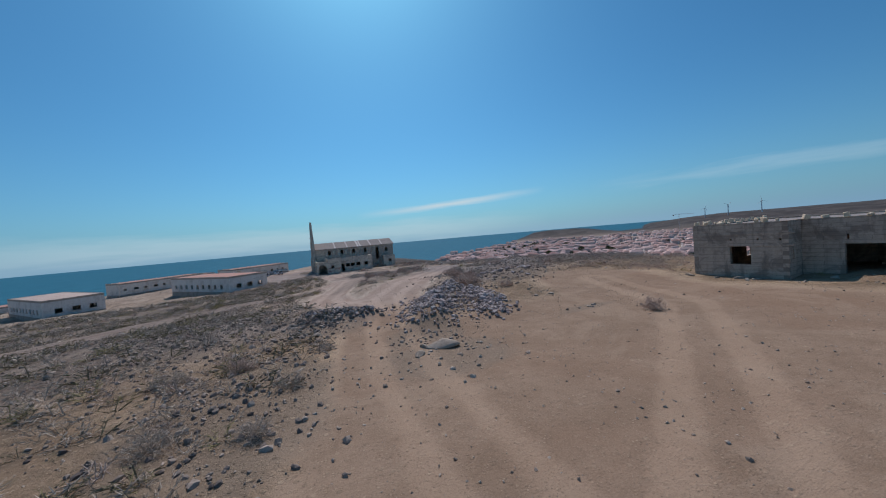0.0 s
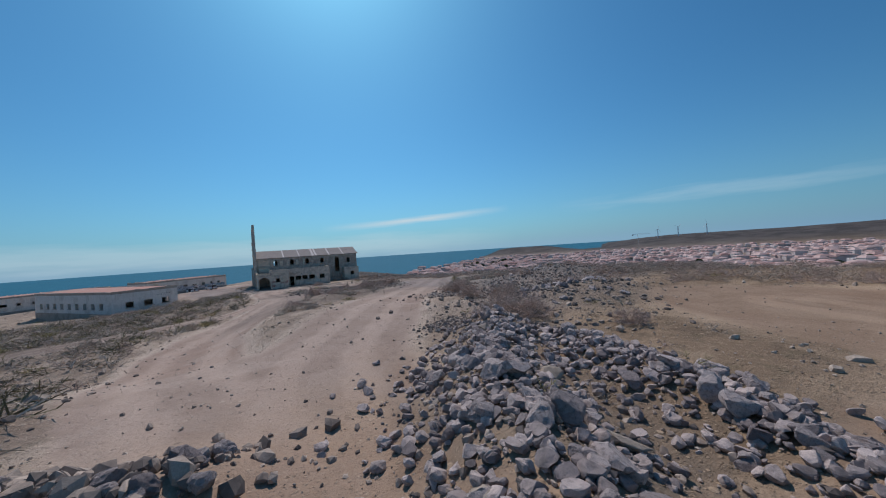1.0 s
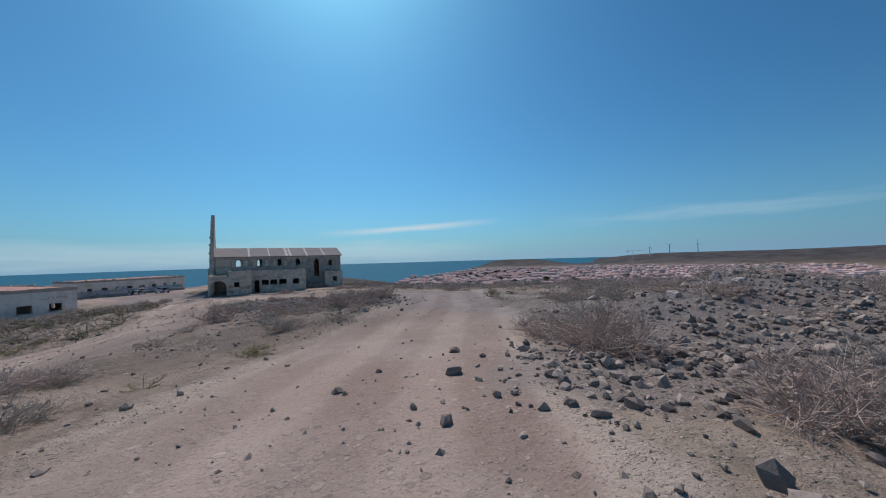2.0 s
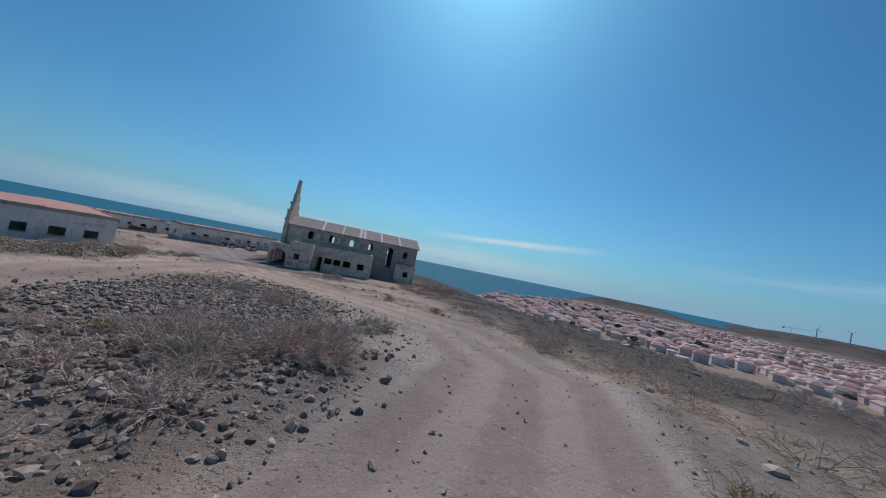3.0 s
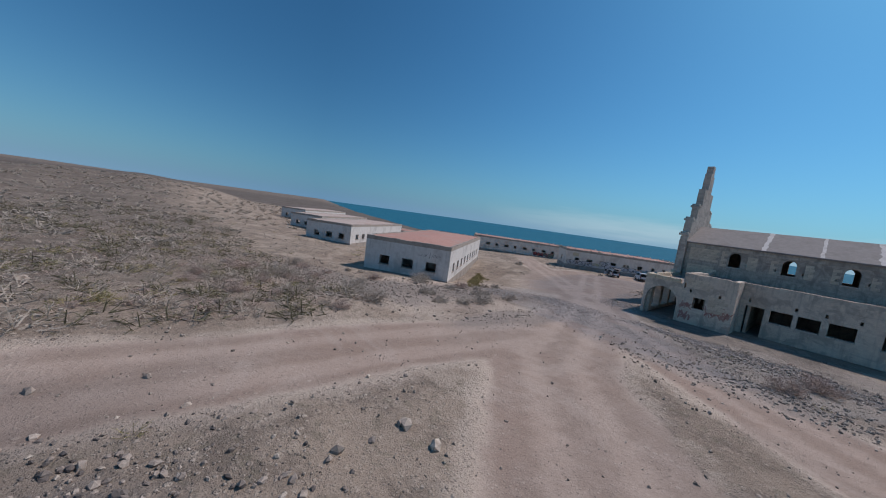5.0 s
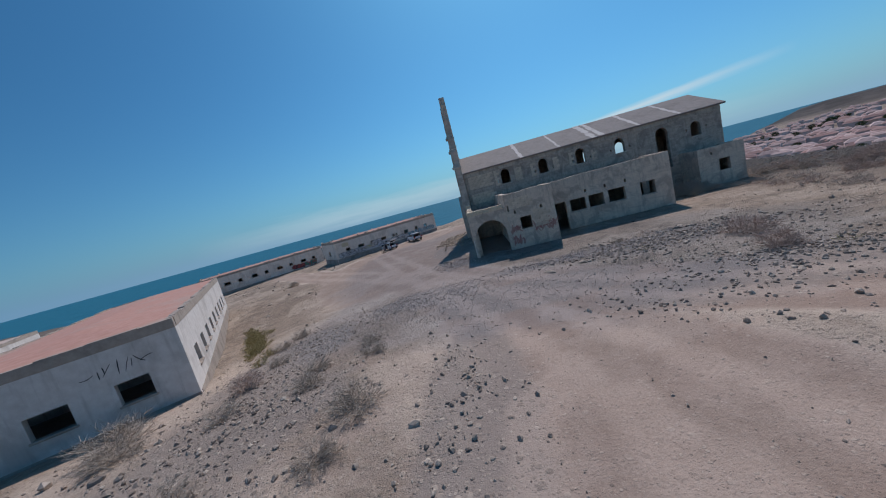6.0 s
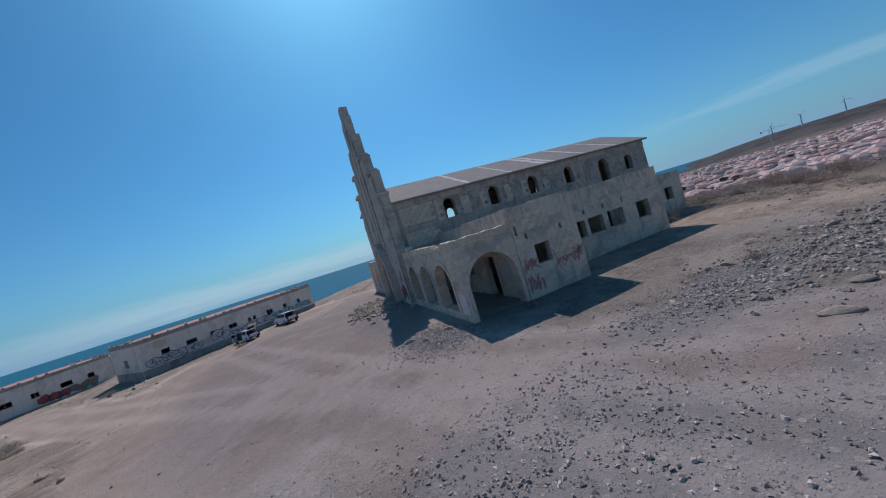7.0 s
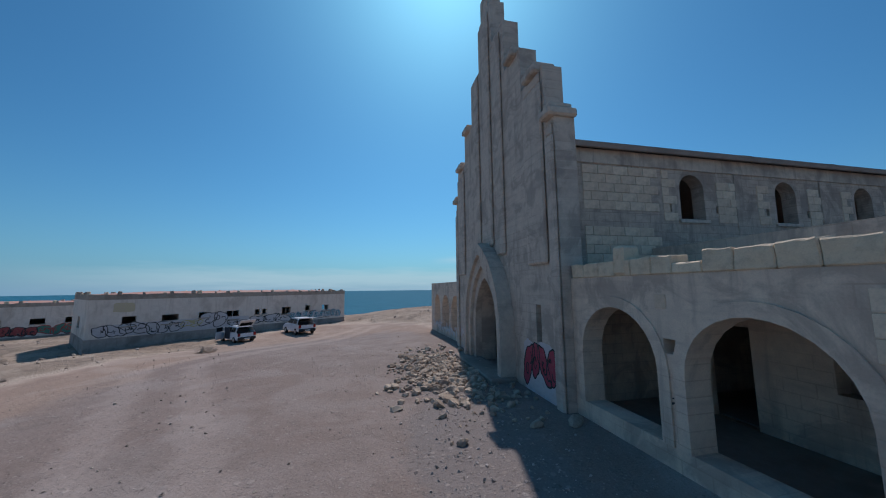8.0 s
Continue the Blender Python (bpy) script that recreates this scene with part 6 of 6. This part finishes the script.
def build_scrub():
    rng = random.Random(51)
    big = [shrub_mesh("shrub", rng, 84, 22, 0.75, 0.68, M_TWIG, 0.0048) for _ in range(2)] + [shrub_mesh("shrub", rng, 80, 18, 0.75, 0.6, M_TWIGGREY, 0.0048) for _ in range(2)]
    small = [shrub_mesh("shrub", rng, 40, 11, 0.5, 0.36, m, 0.008, True) for m in (M_TWIG, M_TWIGGREY, M_TWIGGREY, M_GRASS)]

    mid = [shrub_mesh("shrub", rng, 44, 13, 0.7, 0.55, m, 0.006) for m in (M_TWIG, M_TWIGGREY)]

    def plant(x, y, size, mesh, label, grp, sz=1.0):
        ob = thing("shrub", label, "shrub", pose(x, y, land(x, y), 0, 0, rng.uniform(0, 360)) @ Matrix.Diagonal((size, size, size * sz, 1)), grp)
        piece("stem", mesh[0], ob, Matrix.Identity(4))
        piece("crown", mesh[1], ob, Matrix.Identity(4))

    # bushes that stand out
    for x, y, s, k in ((9.8, -99.7, 1.0, 0), (-6.6, -98.6, 0.8, 2), (-8.3, -96.0, 0.9, 0), (-7.4, -101.2, 0.8, 2), (-9.6, -100.4, 1.0, 3), (-5.2, -95.2, 0.55, 2), (-10.5, -95.5, 1.1, 2), (3.5, -63.0, 1.5, 0), (5.6, -62.2, 1.2, 0), (4.4, -57.0, 0.9, 2), (9.3, -59.3, 1.5, 0), (8.3, -63.6, 1.3, 0), (10.2, -60.4, 1.5, 2), (12.1, -58.9, 1.3, 0), (11.3, -59.6, 1.2, 0), (12.3, -60.0, 1.1, 0), (11.4, -58.6, 1.1, 0), (11.2, -57.3, 1.5, 2), (12.0, -56.8, 1.0, 2), (14.1, -53.7, 1.0, 2), (13.8, -51.9, 0.75, 2), (12.7, -55.2, 1.0, 2), (13.3, -52.9, 0.6, 2), (13.6, -54.6, 0.6, 2), (9.5, -50.4, 1.1, 0), (7.2, -47.6, 1.2, 2),
                       (-11.4, -27.0, 1.7, 2), (-10.3, -27.9, 1.3, 2), (-8.6, -24.9, 1.1, 1), (-7.5, -27.2, 0.9, 2), (-3.0, -28.5, 1.2, 2), (-3.7, -25.1, 0.8, 2), (-5.2, -26.6, 0.9, 3), (-5.6, -25.3, 0.8, 2), (-4.2, -23.9, 0.8, 3), (-10.6, -19.8, 0.9, 2), (-10.4, -18.3, 0.8, 2), (-9.0, -22.4, 0.8, 2), (-3.2, -30.0, 0.8, 2), (-6.1, -30.4, 1.1, 2), (-3.9, -35.7, 1.3, 2), (-6.8, -35.5, 1.6, 2), (-3.9, -31.2, 0.8, 3), (-18.5, -35.2, 1.3, 2), (-12, -38, 1.5, 3),
                       (6.6, -84.8, 1.7, 0), (7.6, -85.3, 1.9, 0), (7.3, -84.2, 1.6, 2), (10.3, -76.4, 1.9, 0), (11.3, -75.2, 1.6, 2), (9.4, -82.0, 1.6, 0), (9.0, -79.4, 1.3, 0), (11.5, -79.8, 1.4, 2), (9.0, -88.4, 1.0, 0), (8.2, -84.6, 0.9, 2),
                       (11.2, -20.6, 1.5, 0), (10.2, -23.2, 1.2, 0), (20.0, -2.6, 1.9, 2), (18.6, -2.2, 1.9, 0), (17.7, -4.2, 1.6, 2), (19.4, -4.2, 1.7, 2), (20.7, -4.6, 1.3, 0),
                       (-22.4, 1.8, 1.2, 2), (-24, 4.5, 1.0, 3), (-14.0, 13.8, 0.8, 2), (-25.2, 15.6, 1.0, 2)):
        plant(x, y, s, big[k], "dry leafless twiggy bush on stony ground", "dry bushes", rng.uniform(0.8, 1.1))
    def mass(name, mesh, spots, material, label):
        joined(name, [arrays_of(mesh)], [(0, x, y, land(x, y), s, rng.uniform(0, 6.28), 0.0) for x, y, s in spots], material, label, "scrub")

    # bushes on the island of waste ground between the two tracks
    made = 0
    while made < 46:
        x, y = rng.uniform(-0.5, 11), rng.uniform(-76, -57)
        if track_at(x, y) < 0.12:
            plant(x, y, rng.uniform(0.6, 1.3), mid[made % 2], "low dry bush between two dirt tracks", "dry bushes", rng.uniform(0.6, 0.9))
            made += 1
    # rounded bushes on the fallow before the nearest ward and behind the annex
    for k in range(34):
        x, y = rng.uniform(-17, -2.5), rng.uniform(-44, -30)
        if track_at(x, y) < 0.3:
            plant(x, y, rng.uniform(0.5, 1.3), big[k % 4], "dry leafless twiggy bush on stony ground", "dry bushes", rng.uniform(0.75, 1.0))
    for k in range(7):
        plant(rng.uniform(17, 21), rng.uniform(-5.5, -2), rng.uniform(1.2, 1.8), big[k % 4], "tall dry bush grown up behind the annex", "dry bushes", rng.uniform(1.0, 1.3))
    for k in range(16):
        plant(rng.uniform(25.6, 33), rng.uniform(-11, -1), rng.uniform(1.0, 1.7), big[k % 4], "tall dry bush beyond the vestry", "dry bushes", rng.uniform(0.8, 1.1))
    # crest thick with dry bushes
    for k in range(90):
        x, y = rng.uniform(23, 46), rng.uniform(-82, 6)
        plant(x, y, rng.uniform(0.7, 1.4), mid[k % 2], "dry brown bush on the edge of the slope", "crest bushes", rng.uniform(0.7, 1.0))
    for k in range(26):
        x, y = rng.uniform(14, 27), rng.uniform(-80, -70)
        plant(x, y, rng.uniform(0.7, 1.3), mid[k % 2], "dry brown bush among tumbled stones", "crest bushes", rng.uniform(0.8, 1.1))
    # brown scrub along the crest and down the slope to the town
    spots = []
    while len(spots) < 800:
        if len(spots) % 3 == 0:
            a, r = radians(rng.uniform(42, 92)), rng.uniform(20, 46)
            x, y = FROM[0] + r * math.sin(a), FROM[1] + r * math.cos(a)
        else:
            x, y = 21.5 + 20 * rng.random() ** 1.6, rng.uniform(-80, 2)
        if track_at(x, y) < 0.15 and not (x > 19 and y < -93):
            spots.append((x, y, rng.uniform(0.8, 1.7)))
    for k, mt in enumerate((M_TWIG, M_TWIGGREY)):
        low = shrub_mesh("scrub", rng, 22, 10, 0.7, 0.42, mt, 0.006, True)
        mass("scrub", low, spots[k::2], mt, "dense dry brown scrub along the crest of the slope")
    # low scrub over the fallow ground
    made, rest = 0, []
    while made < 950:
        x, y = (rng.uniform(-60, 28), rng.uniform(-108, -14)) if made % 2 else (rng.uniform(-34, -1), rng.uniform(-106, -40))
        if track_at(x, y) > 0.2 or (-21 < x < -8 and -32 < y < -2 and x + y < -20 and abs((x + 15) * 0.8 + (y + 26) * 0.6) < 6) or rng.random() < max(0.0, -x - 20) / 90:
            continue
        if -20 < x < -10 and -30 < y < -10:
            continue
        if -16 < x < 20 and made < 420 and y > -72:
            plant(x, y, rng.uniform(0.5, 1.4), small[rng.randrange(4)], "low dry scrub plant", "low scrub", rng.uniform(0.7, 1.3))
        else:
            rest.append((x, y, rng.uniform(0.5, 1.5)))
        made += 1
    for _ in range(1400):
        x = -4 - 34 * rng.random() ** 1.3
        y = rng.uniform(-104, -34)
        if x - 0.12 * (y + 60) < -4 and track_at(x, y) < 0.15 and not (x < -8 and y > -36):
            rest.append((x, y, rng.uniform(0.5, 1.7)))
    for k, mt in enumerate((M_TWIG, M_TWIGGREY, M_TWIGGREY, M_GRASS)):
        low = shrub_mesh("scrub", rng, 11, 7, 0.5, 0.36, mt, 0.009, True)
        mass("scrub", low, rest[k::4], mt, "low grey-brown dry scrub over fallow ground")
    for k in range(26):
        u = rng.random()
        plant(-11.2 - 7 * u + rng.gauss(0.9, 0.5), -22.2 + 9.5 * u, rng.uniform(0.7, 1.4), small[3], "straw-coloured dry grass tuft along a wall", "dry grass", 1.3)
    # scrub on the hillside beyond the branch track
    knot = shrub_mesh("scrub", rng, 7, 6, 0.55, 0.40, M_TWIGGREY, 0.016, True)
    for mt, label, count in ((M_TWIGGREY, "grey dry scrub dotted over the hillside", 1700), (M_HILLSCRUB, "olive-brown scrub dotted over the hillside", 1500)):
        spots = []
        while len(spots) < count:
            x, y = -2 - 62 * rng.random() ** 1.2, rng.uniform(-104, -30)
            if track_at(x, y) < 0.1 and rng.random() < sstep(-105, -90, y) and noise.noise(Vector((x * 0.15, y * 0.15, 7.0))) > -0.25 and not (x < -8 and y > -36):
                spots.append((x, y, rng.uniform(0.6, 1.7)))
        mass("scrub", knot, spots, mt, label)
    # dense far scrub as one mass
    tiny = shrub_mesh("far_scrub", rng, 11, 3, 0.6, 0.45, M_TWIGGREY, 0.035, True)
    v, f = arrays_of(tiny)
    places = []
    for _ in range(2600):
        x, y = rng.uniform(-150, 10), rng.uniform(-125, 15)
        if x > -24 or track_at(x, y) > 0.15 or (-62 < x < -20 and y > -34):
            continue
        places.append((0, x, y, land(x, y), rng.uniform(0.8, 2.2), rng.uniform(0, 6.28), 0.0))
    joined("far_scrub", [(v, f)], places, M_TWIGGREY, "grey-brown scrub covering the far fallow slope", "scrub")


build_scrub()


# ---------------------------------------------------------------- town, hills and masts in the distance
def build_town():
    rng = random.Random(61)
    kinds = []
    for wide, deep, tall, gabled in ((9, 8, 5.4, True), (13, 8, 5.0, True), (8, 7, 3.4, True), (11, 9, 6.0, False), (17, 8, 5.0, True)):
        house = thing("house", "pale rendered town house with red tiled roof", "house", group="town houses")
        bm = bmesh.new()
        box(bm, -wide / 2, -deep / 2, -3, wide / 2, deep / 2, tall)
        part("wall", bm, M_TOWNWALL, house)
        bm = bmesh.new()
        if gabled:
            prism(bm, [(-wide / 2 - 0.4, tall + 0.01), (wide / 2 + 0.4, tall + 0.01), (wide / 2 - 2, tall + 1.7), (-wide / 2 + 2, tall + 1.7)], -deep / 2 - 0.4, deep / 2 + 0.4)
        else:
            box(bm, -wide / 2 + 0.3, -deep / 2 + 0.3, tall + 0.004, wide / 2 - 0.3, deep / 2 - 0.3, tall + 0.5)
        part("roof", bm, M_TOWNROOF if gabled else M_TOWNWALL, house)
        for k in range(3):
            for sgn in (-1, 1):
                x = -wide / 2 + wide * (k + 0.5) / 3
                bm = bmesh.new()
                yy = sgn * (deep / 2 + 0.02)
                box(bm, x - 0.6, min(yy, yy - sgn * 0.1), tall - 2.3, x + 0.6, max(yy, yy - sgn * 0.1), tall - 1.0)
                part("window", bm, M_TOWNGLASS, house)
        kinds.append(house)
    made = 0
    first = list(kinds)
    tries = 0
    while made < 290 and tries < 5000:
        tries += 1
        az, r = rng.uniform(17, 104), 240 + 330 * rng.random() ** 0.8
        x, y = FROM[0] + r * math.sin(radians(az)), FROM[1] + r * math.cos(radians(az))
        coast = lerp_table(r, COAST_R, COAST_AZ)
        if az < coast + 1.2:
            continue
        # rows along the shore
        g = 0.78
        u, v = x * math.cos(g) + y * math.sin(g), -x * math.sin(g) + y * math.cos(g)
        v = round(v / 15) * 15 + rng.uniform(-2, 2)
        x, y = u * math.cos(g) - v * math.sin(g), u * math.sin(g) + v * math.cos(g)
        m = pose(x, y, land(x, y), 0, 0, math.degrees(g) + rng.choice((0, 0, 90)) + rng.uniform(-4, 4)) @ Matrix.Scale(rng.uniform(0.62, 0.85), 4)
        if first:
            first.pop().matrix_basis = m
        else:
            copy_thing(kinds[rng.randrange(len(kinds))], m)
        made += 1
    # the rest of the town, too far to tell apart
    for what, mt, label in ((0, M_TOWNWALL_FAR, "crowd of pale far town houses"), (1, M_TOWNROOF_FAR, "red roofs of the far town houses")):
        rng = random.Random(62)
        vs, fs = [], []
        for _ in range(2000):
            az, r = rng.uniform(20, 106), 330 + 570 * rng.random() ** 1.1
            if az < lerp_table(r, COAST_R, COAST_AZ) + 0.8:
                continue
            x, y = FROM[0] + r * math.sin(radians(az)), FROM[1] + r * math.cos(radians(az))
            z = land(x, y)
            w, d, h = rng.uniform(6, 13), rng.uniform(5, 8), rng.uniform(3.0, 6.0)
            a = 0.78 + rng.choice((0, 1.57))
            rise = rng.uniform(1.0, 2.0)
            n = len(vs)
            lo, hi, inset = ((-3, h, 0) if what == 0 else (h + 0.05, h + rise, 2.0))
            grow = 0.0 if what == 0 else 0.4
            for zz, k in ((lo, grow), (hi, -inset)):
                for sx, sy in ((-1, -1), (1, -1), (1, 1), (-1, 1)):
                    px, py = sx * (w / 2 + k), sy * (d / 2 + k)
                    vs.append((x + px * math.cos(a) - py * math.sin(a), y + px * math.sin(a) + py * math.cos(a), z + zz))
            fs += [(n + 4, n + 5, n + 6, n + 7)] + [(n + i, n + (i + 1) % 4, n + 4 + (i + 1) % 4, n + 4 + i) for i in range(4)]
        me = bpy.data.meshes.new("far_town")
        me.from_pydata(vs, [], fs)
        me.materials.append(mt)
        tagged(new("far_town", me), label, "town", kind="stuff")


build_town()


def build_tree(label):
    rng = random.Random(71)
    tree = thing("tree", label, "tree", group="town trees")
    bm = bmesh.new()
    bmesh.ops.create_cone(bm, cap_ends=True, segments=7, radius1=0.28, radius2=0.12, depth=3.4, matrix=Matrix.Translation((0, 0, 1.7)))
    for k in range(5):
        a = k * 1.26
        m = Matrix.Translation((0.7 * math.cos(a), 0.7 * math.sin(a), 3.6)) @ Matrix.Rotation(a, 4, 'Z') @ Matrix.Rotation(0.9, 4, 'Y')
        bmesh.ops.create_cone(bm, cap_ends=True, segments=5, radius1=0.12, radius2=0.04, depth=1.9, matrix=m)
    part("trunk", bm, M_BARK, tree)
    vs, fs = [], []
    for _ in range(420):
        a, u = rng.uniform(0, 6.28), rng.uniform(-1, 1)
        r = rng.uniform(0.5, 1) ** 0.5
        k = 1 + 0.4 * math.sin(3 * a) * (1 - abs(u))
        c = Vector((2.2 * r * k * math.cos(a) * math.sqrt(1 - u * u), 2.2 * r * k * math.sin(a) * math.sqrt(1 - u * u), 4.6 + 1.5 * r * u))
        e = Euler((rng.uniform(0, 6), rng.uniform(0, 6), 0)).to_matrix()
        n = len(vs)
        for q in ((-0.3, -0.12, 0), (0.3, -0.12, 0), (0.0, 0.32, 0.08)):
            vs.append((c + e @ Vector(q))[:])
        fs.append((n, n + 1, n + 2))
    me = bpy.data.meshes.new("crown")
    me.from_pydata(vs, [], fs)
    me.materials.append(M_LEAF)
    piece("crown", me, tree, Matrix.Identity(4))
    return tree


def build_trees():
    rng = random.Random(73)
    tree = build_tree("dark green leafy tree in the town")
    spots = []
    for _ in range(46):
        az, r = rng.uniform(30, 95), rng.uniform(235, 620)
        spots.append((az, r))
    spots += [(38.5 + 0.5 * k, 560 + 20 * k) for k in range(8)]
    for k, (az, r) in enumerate(spots):
        x, y = FROM[0] + r * math.sin(radians(az)), FROM[1] + r * math.cos(radians(az))
        m = pose(x, y, land(x, y), 0, 0, rng.uniform(0, 360)) @ Matrix.Scale(rng.uniform(0.8, 1.5), 4)
        if k == 0:
            tree.matrix_basis = m
        else:
            t = copy_thing(tree, m)
            t.matrix_basis = m


build_trees()


def build_turbine(az, r, top_el):
    x, y = FROM[0] + r * math.sin(radians(az)), FROM[1] + r * math.cos(radians(az))
    z = land(x, y)
    h = FROM[2] + r * math.tan(radians(top_el)) - z
    t = thing("wind_turbine", "white three-bladed wind turbine on a far ridge", "wind turbine", pose(x, y, z, 0, 0, -az + 25), "wind turbines")
    hub = h * 0.72
    bm = bmesh.new()
    bmesh.ops.create_cone(bm, cap_ends=True, segments=10, radius1=1.5, radius2=0.9, depth=hub + 2, matrix=Matrix.Translation((0, 0, hub / 2 - 1)))
    part("tower", bm, M_STEEL, t)
    bm = bmesh.new()
    box(bm, -0.9, -2.2, hub - 0.8, 0.9, 2.2, hub + 1.0, 0.3)
    part("nacelle", bm, M_STEEL, t)
    for k in range(3):
        bm = bmesh.new()
        prism(bm, [(-0.3, 0), (0.5, h * 0.05), (0.12, h * 0.29), (-0.12, h * 0.29)], -2.6, -2.3)
        bmesh.ops.transform(bm, matrix=Matrix.Translation((0, 0, hub)) @ Matrix.Rotation(k * 2.094 + 0.3 * az, 4, 'Y'), verts=bm.verts)
        part("blade", bm, M_STEEL, t)


for az_, el_ in ((63.6, 1.25), (66.0, 1.5), (69.2, 1.65)):
    build_turbine(az_, 1380, el_)


def build_crane():
    az, r = 61.1, 760
    x, y = FROM[0] + r * math.sin(radians(az)), FROM[1] + r * math.cos(radians(az))
    z = land(x, y)
    h = FROM[2] + r * math.tan(radians(0.32)) - z
    c = thing("tower_crane", "slender tower crane over the town roofs", "crane", pose(x, y, z, 0, 0, -az))
    bm = bmesh.new()
    for sx in (-0.5, 0.5):
        for sy in (-0.5, 0.5):
            box(bm, sx - 0.12, sy - 0.12, 0, sx + 0.12, sy + 0.12, h)
    for k in range(int(h / 1.2)):
        box(bm, -0.6, -0.56, k * 1.2, 0.6, -0.46, k * 1.2 + 0.12)
    part("mast", bm, M_STEEL, c)
    bm = bmesh.new()
    box(bm, -10, -0.4, h - 0.5, 22, -0.2, h - 0.2)
    box(bm, -10, 0.2, h - 0.5, 22, 0.4, h - 0.2)
    box(bm, -6, -0.1, h + 0.6, 16, 0.1, h + 0.8)
    part("jib", bm, M_STEEL, c)
    bm = bmesh.new()
    box(bm, -10, -0.7, h - 2.4, -7.5, 0.7, h - 0.5)
    part("counterweight", bm, M_ROOF, c)


build_crane()
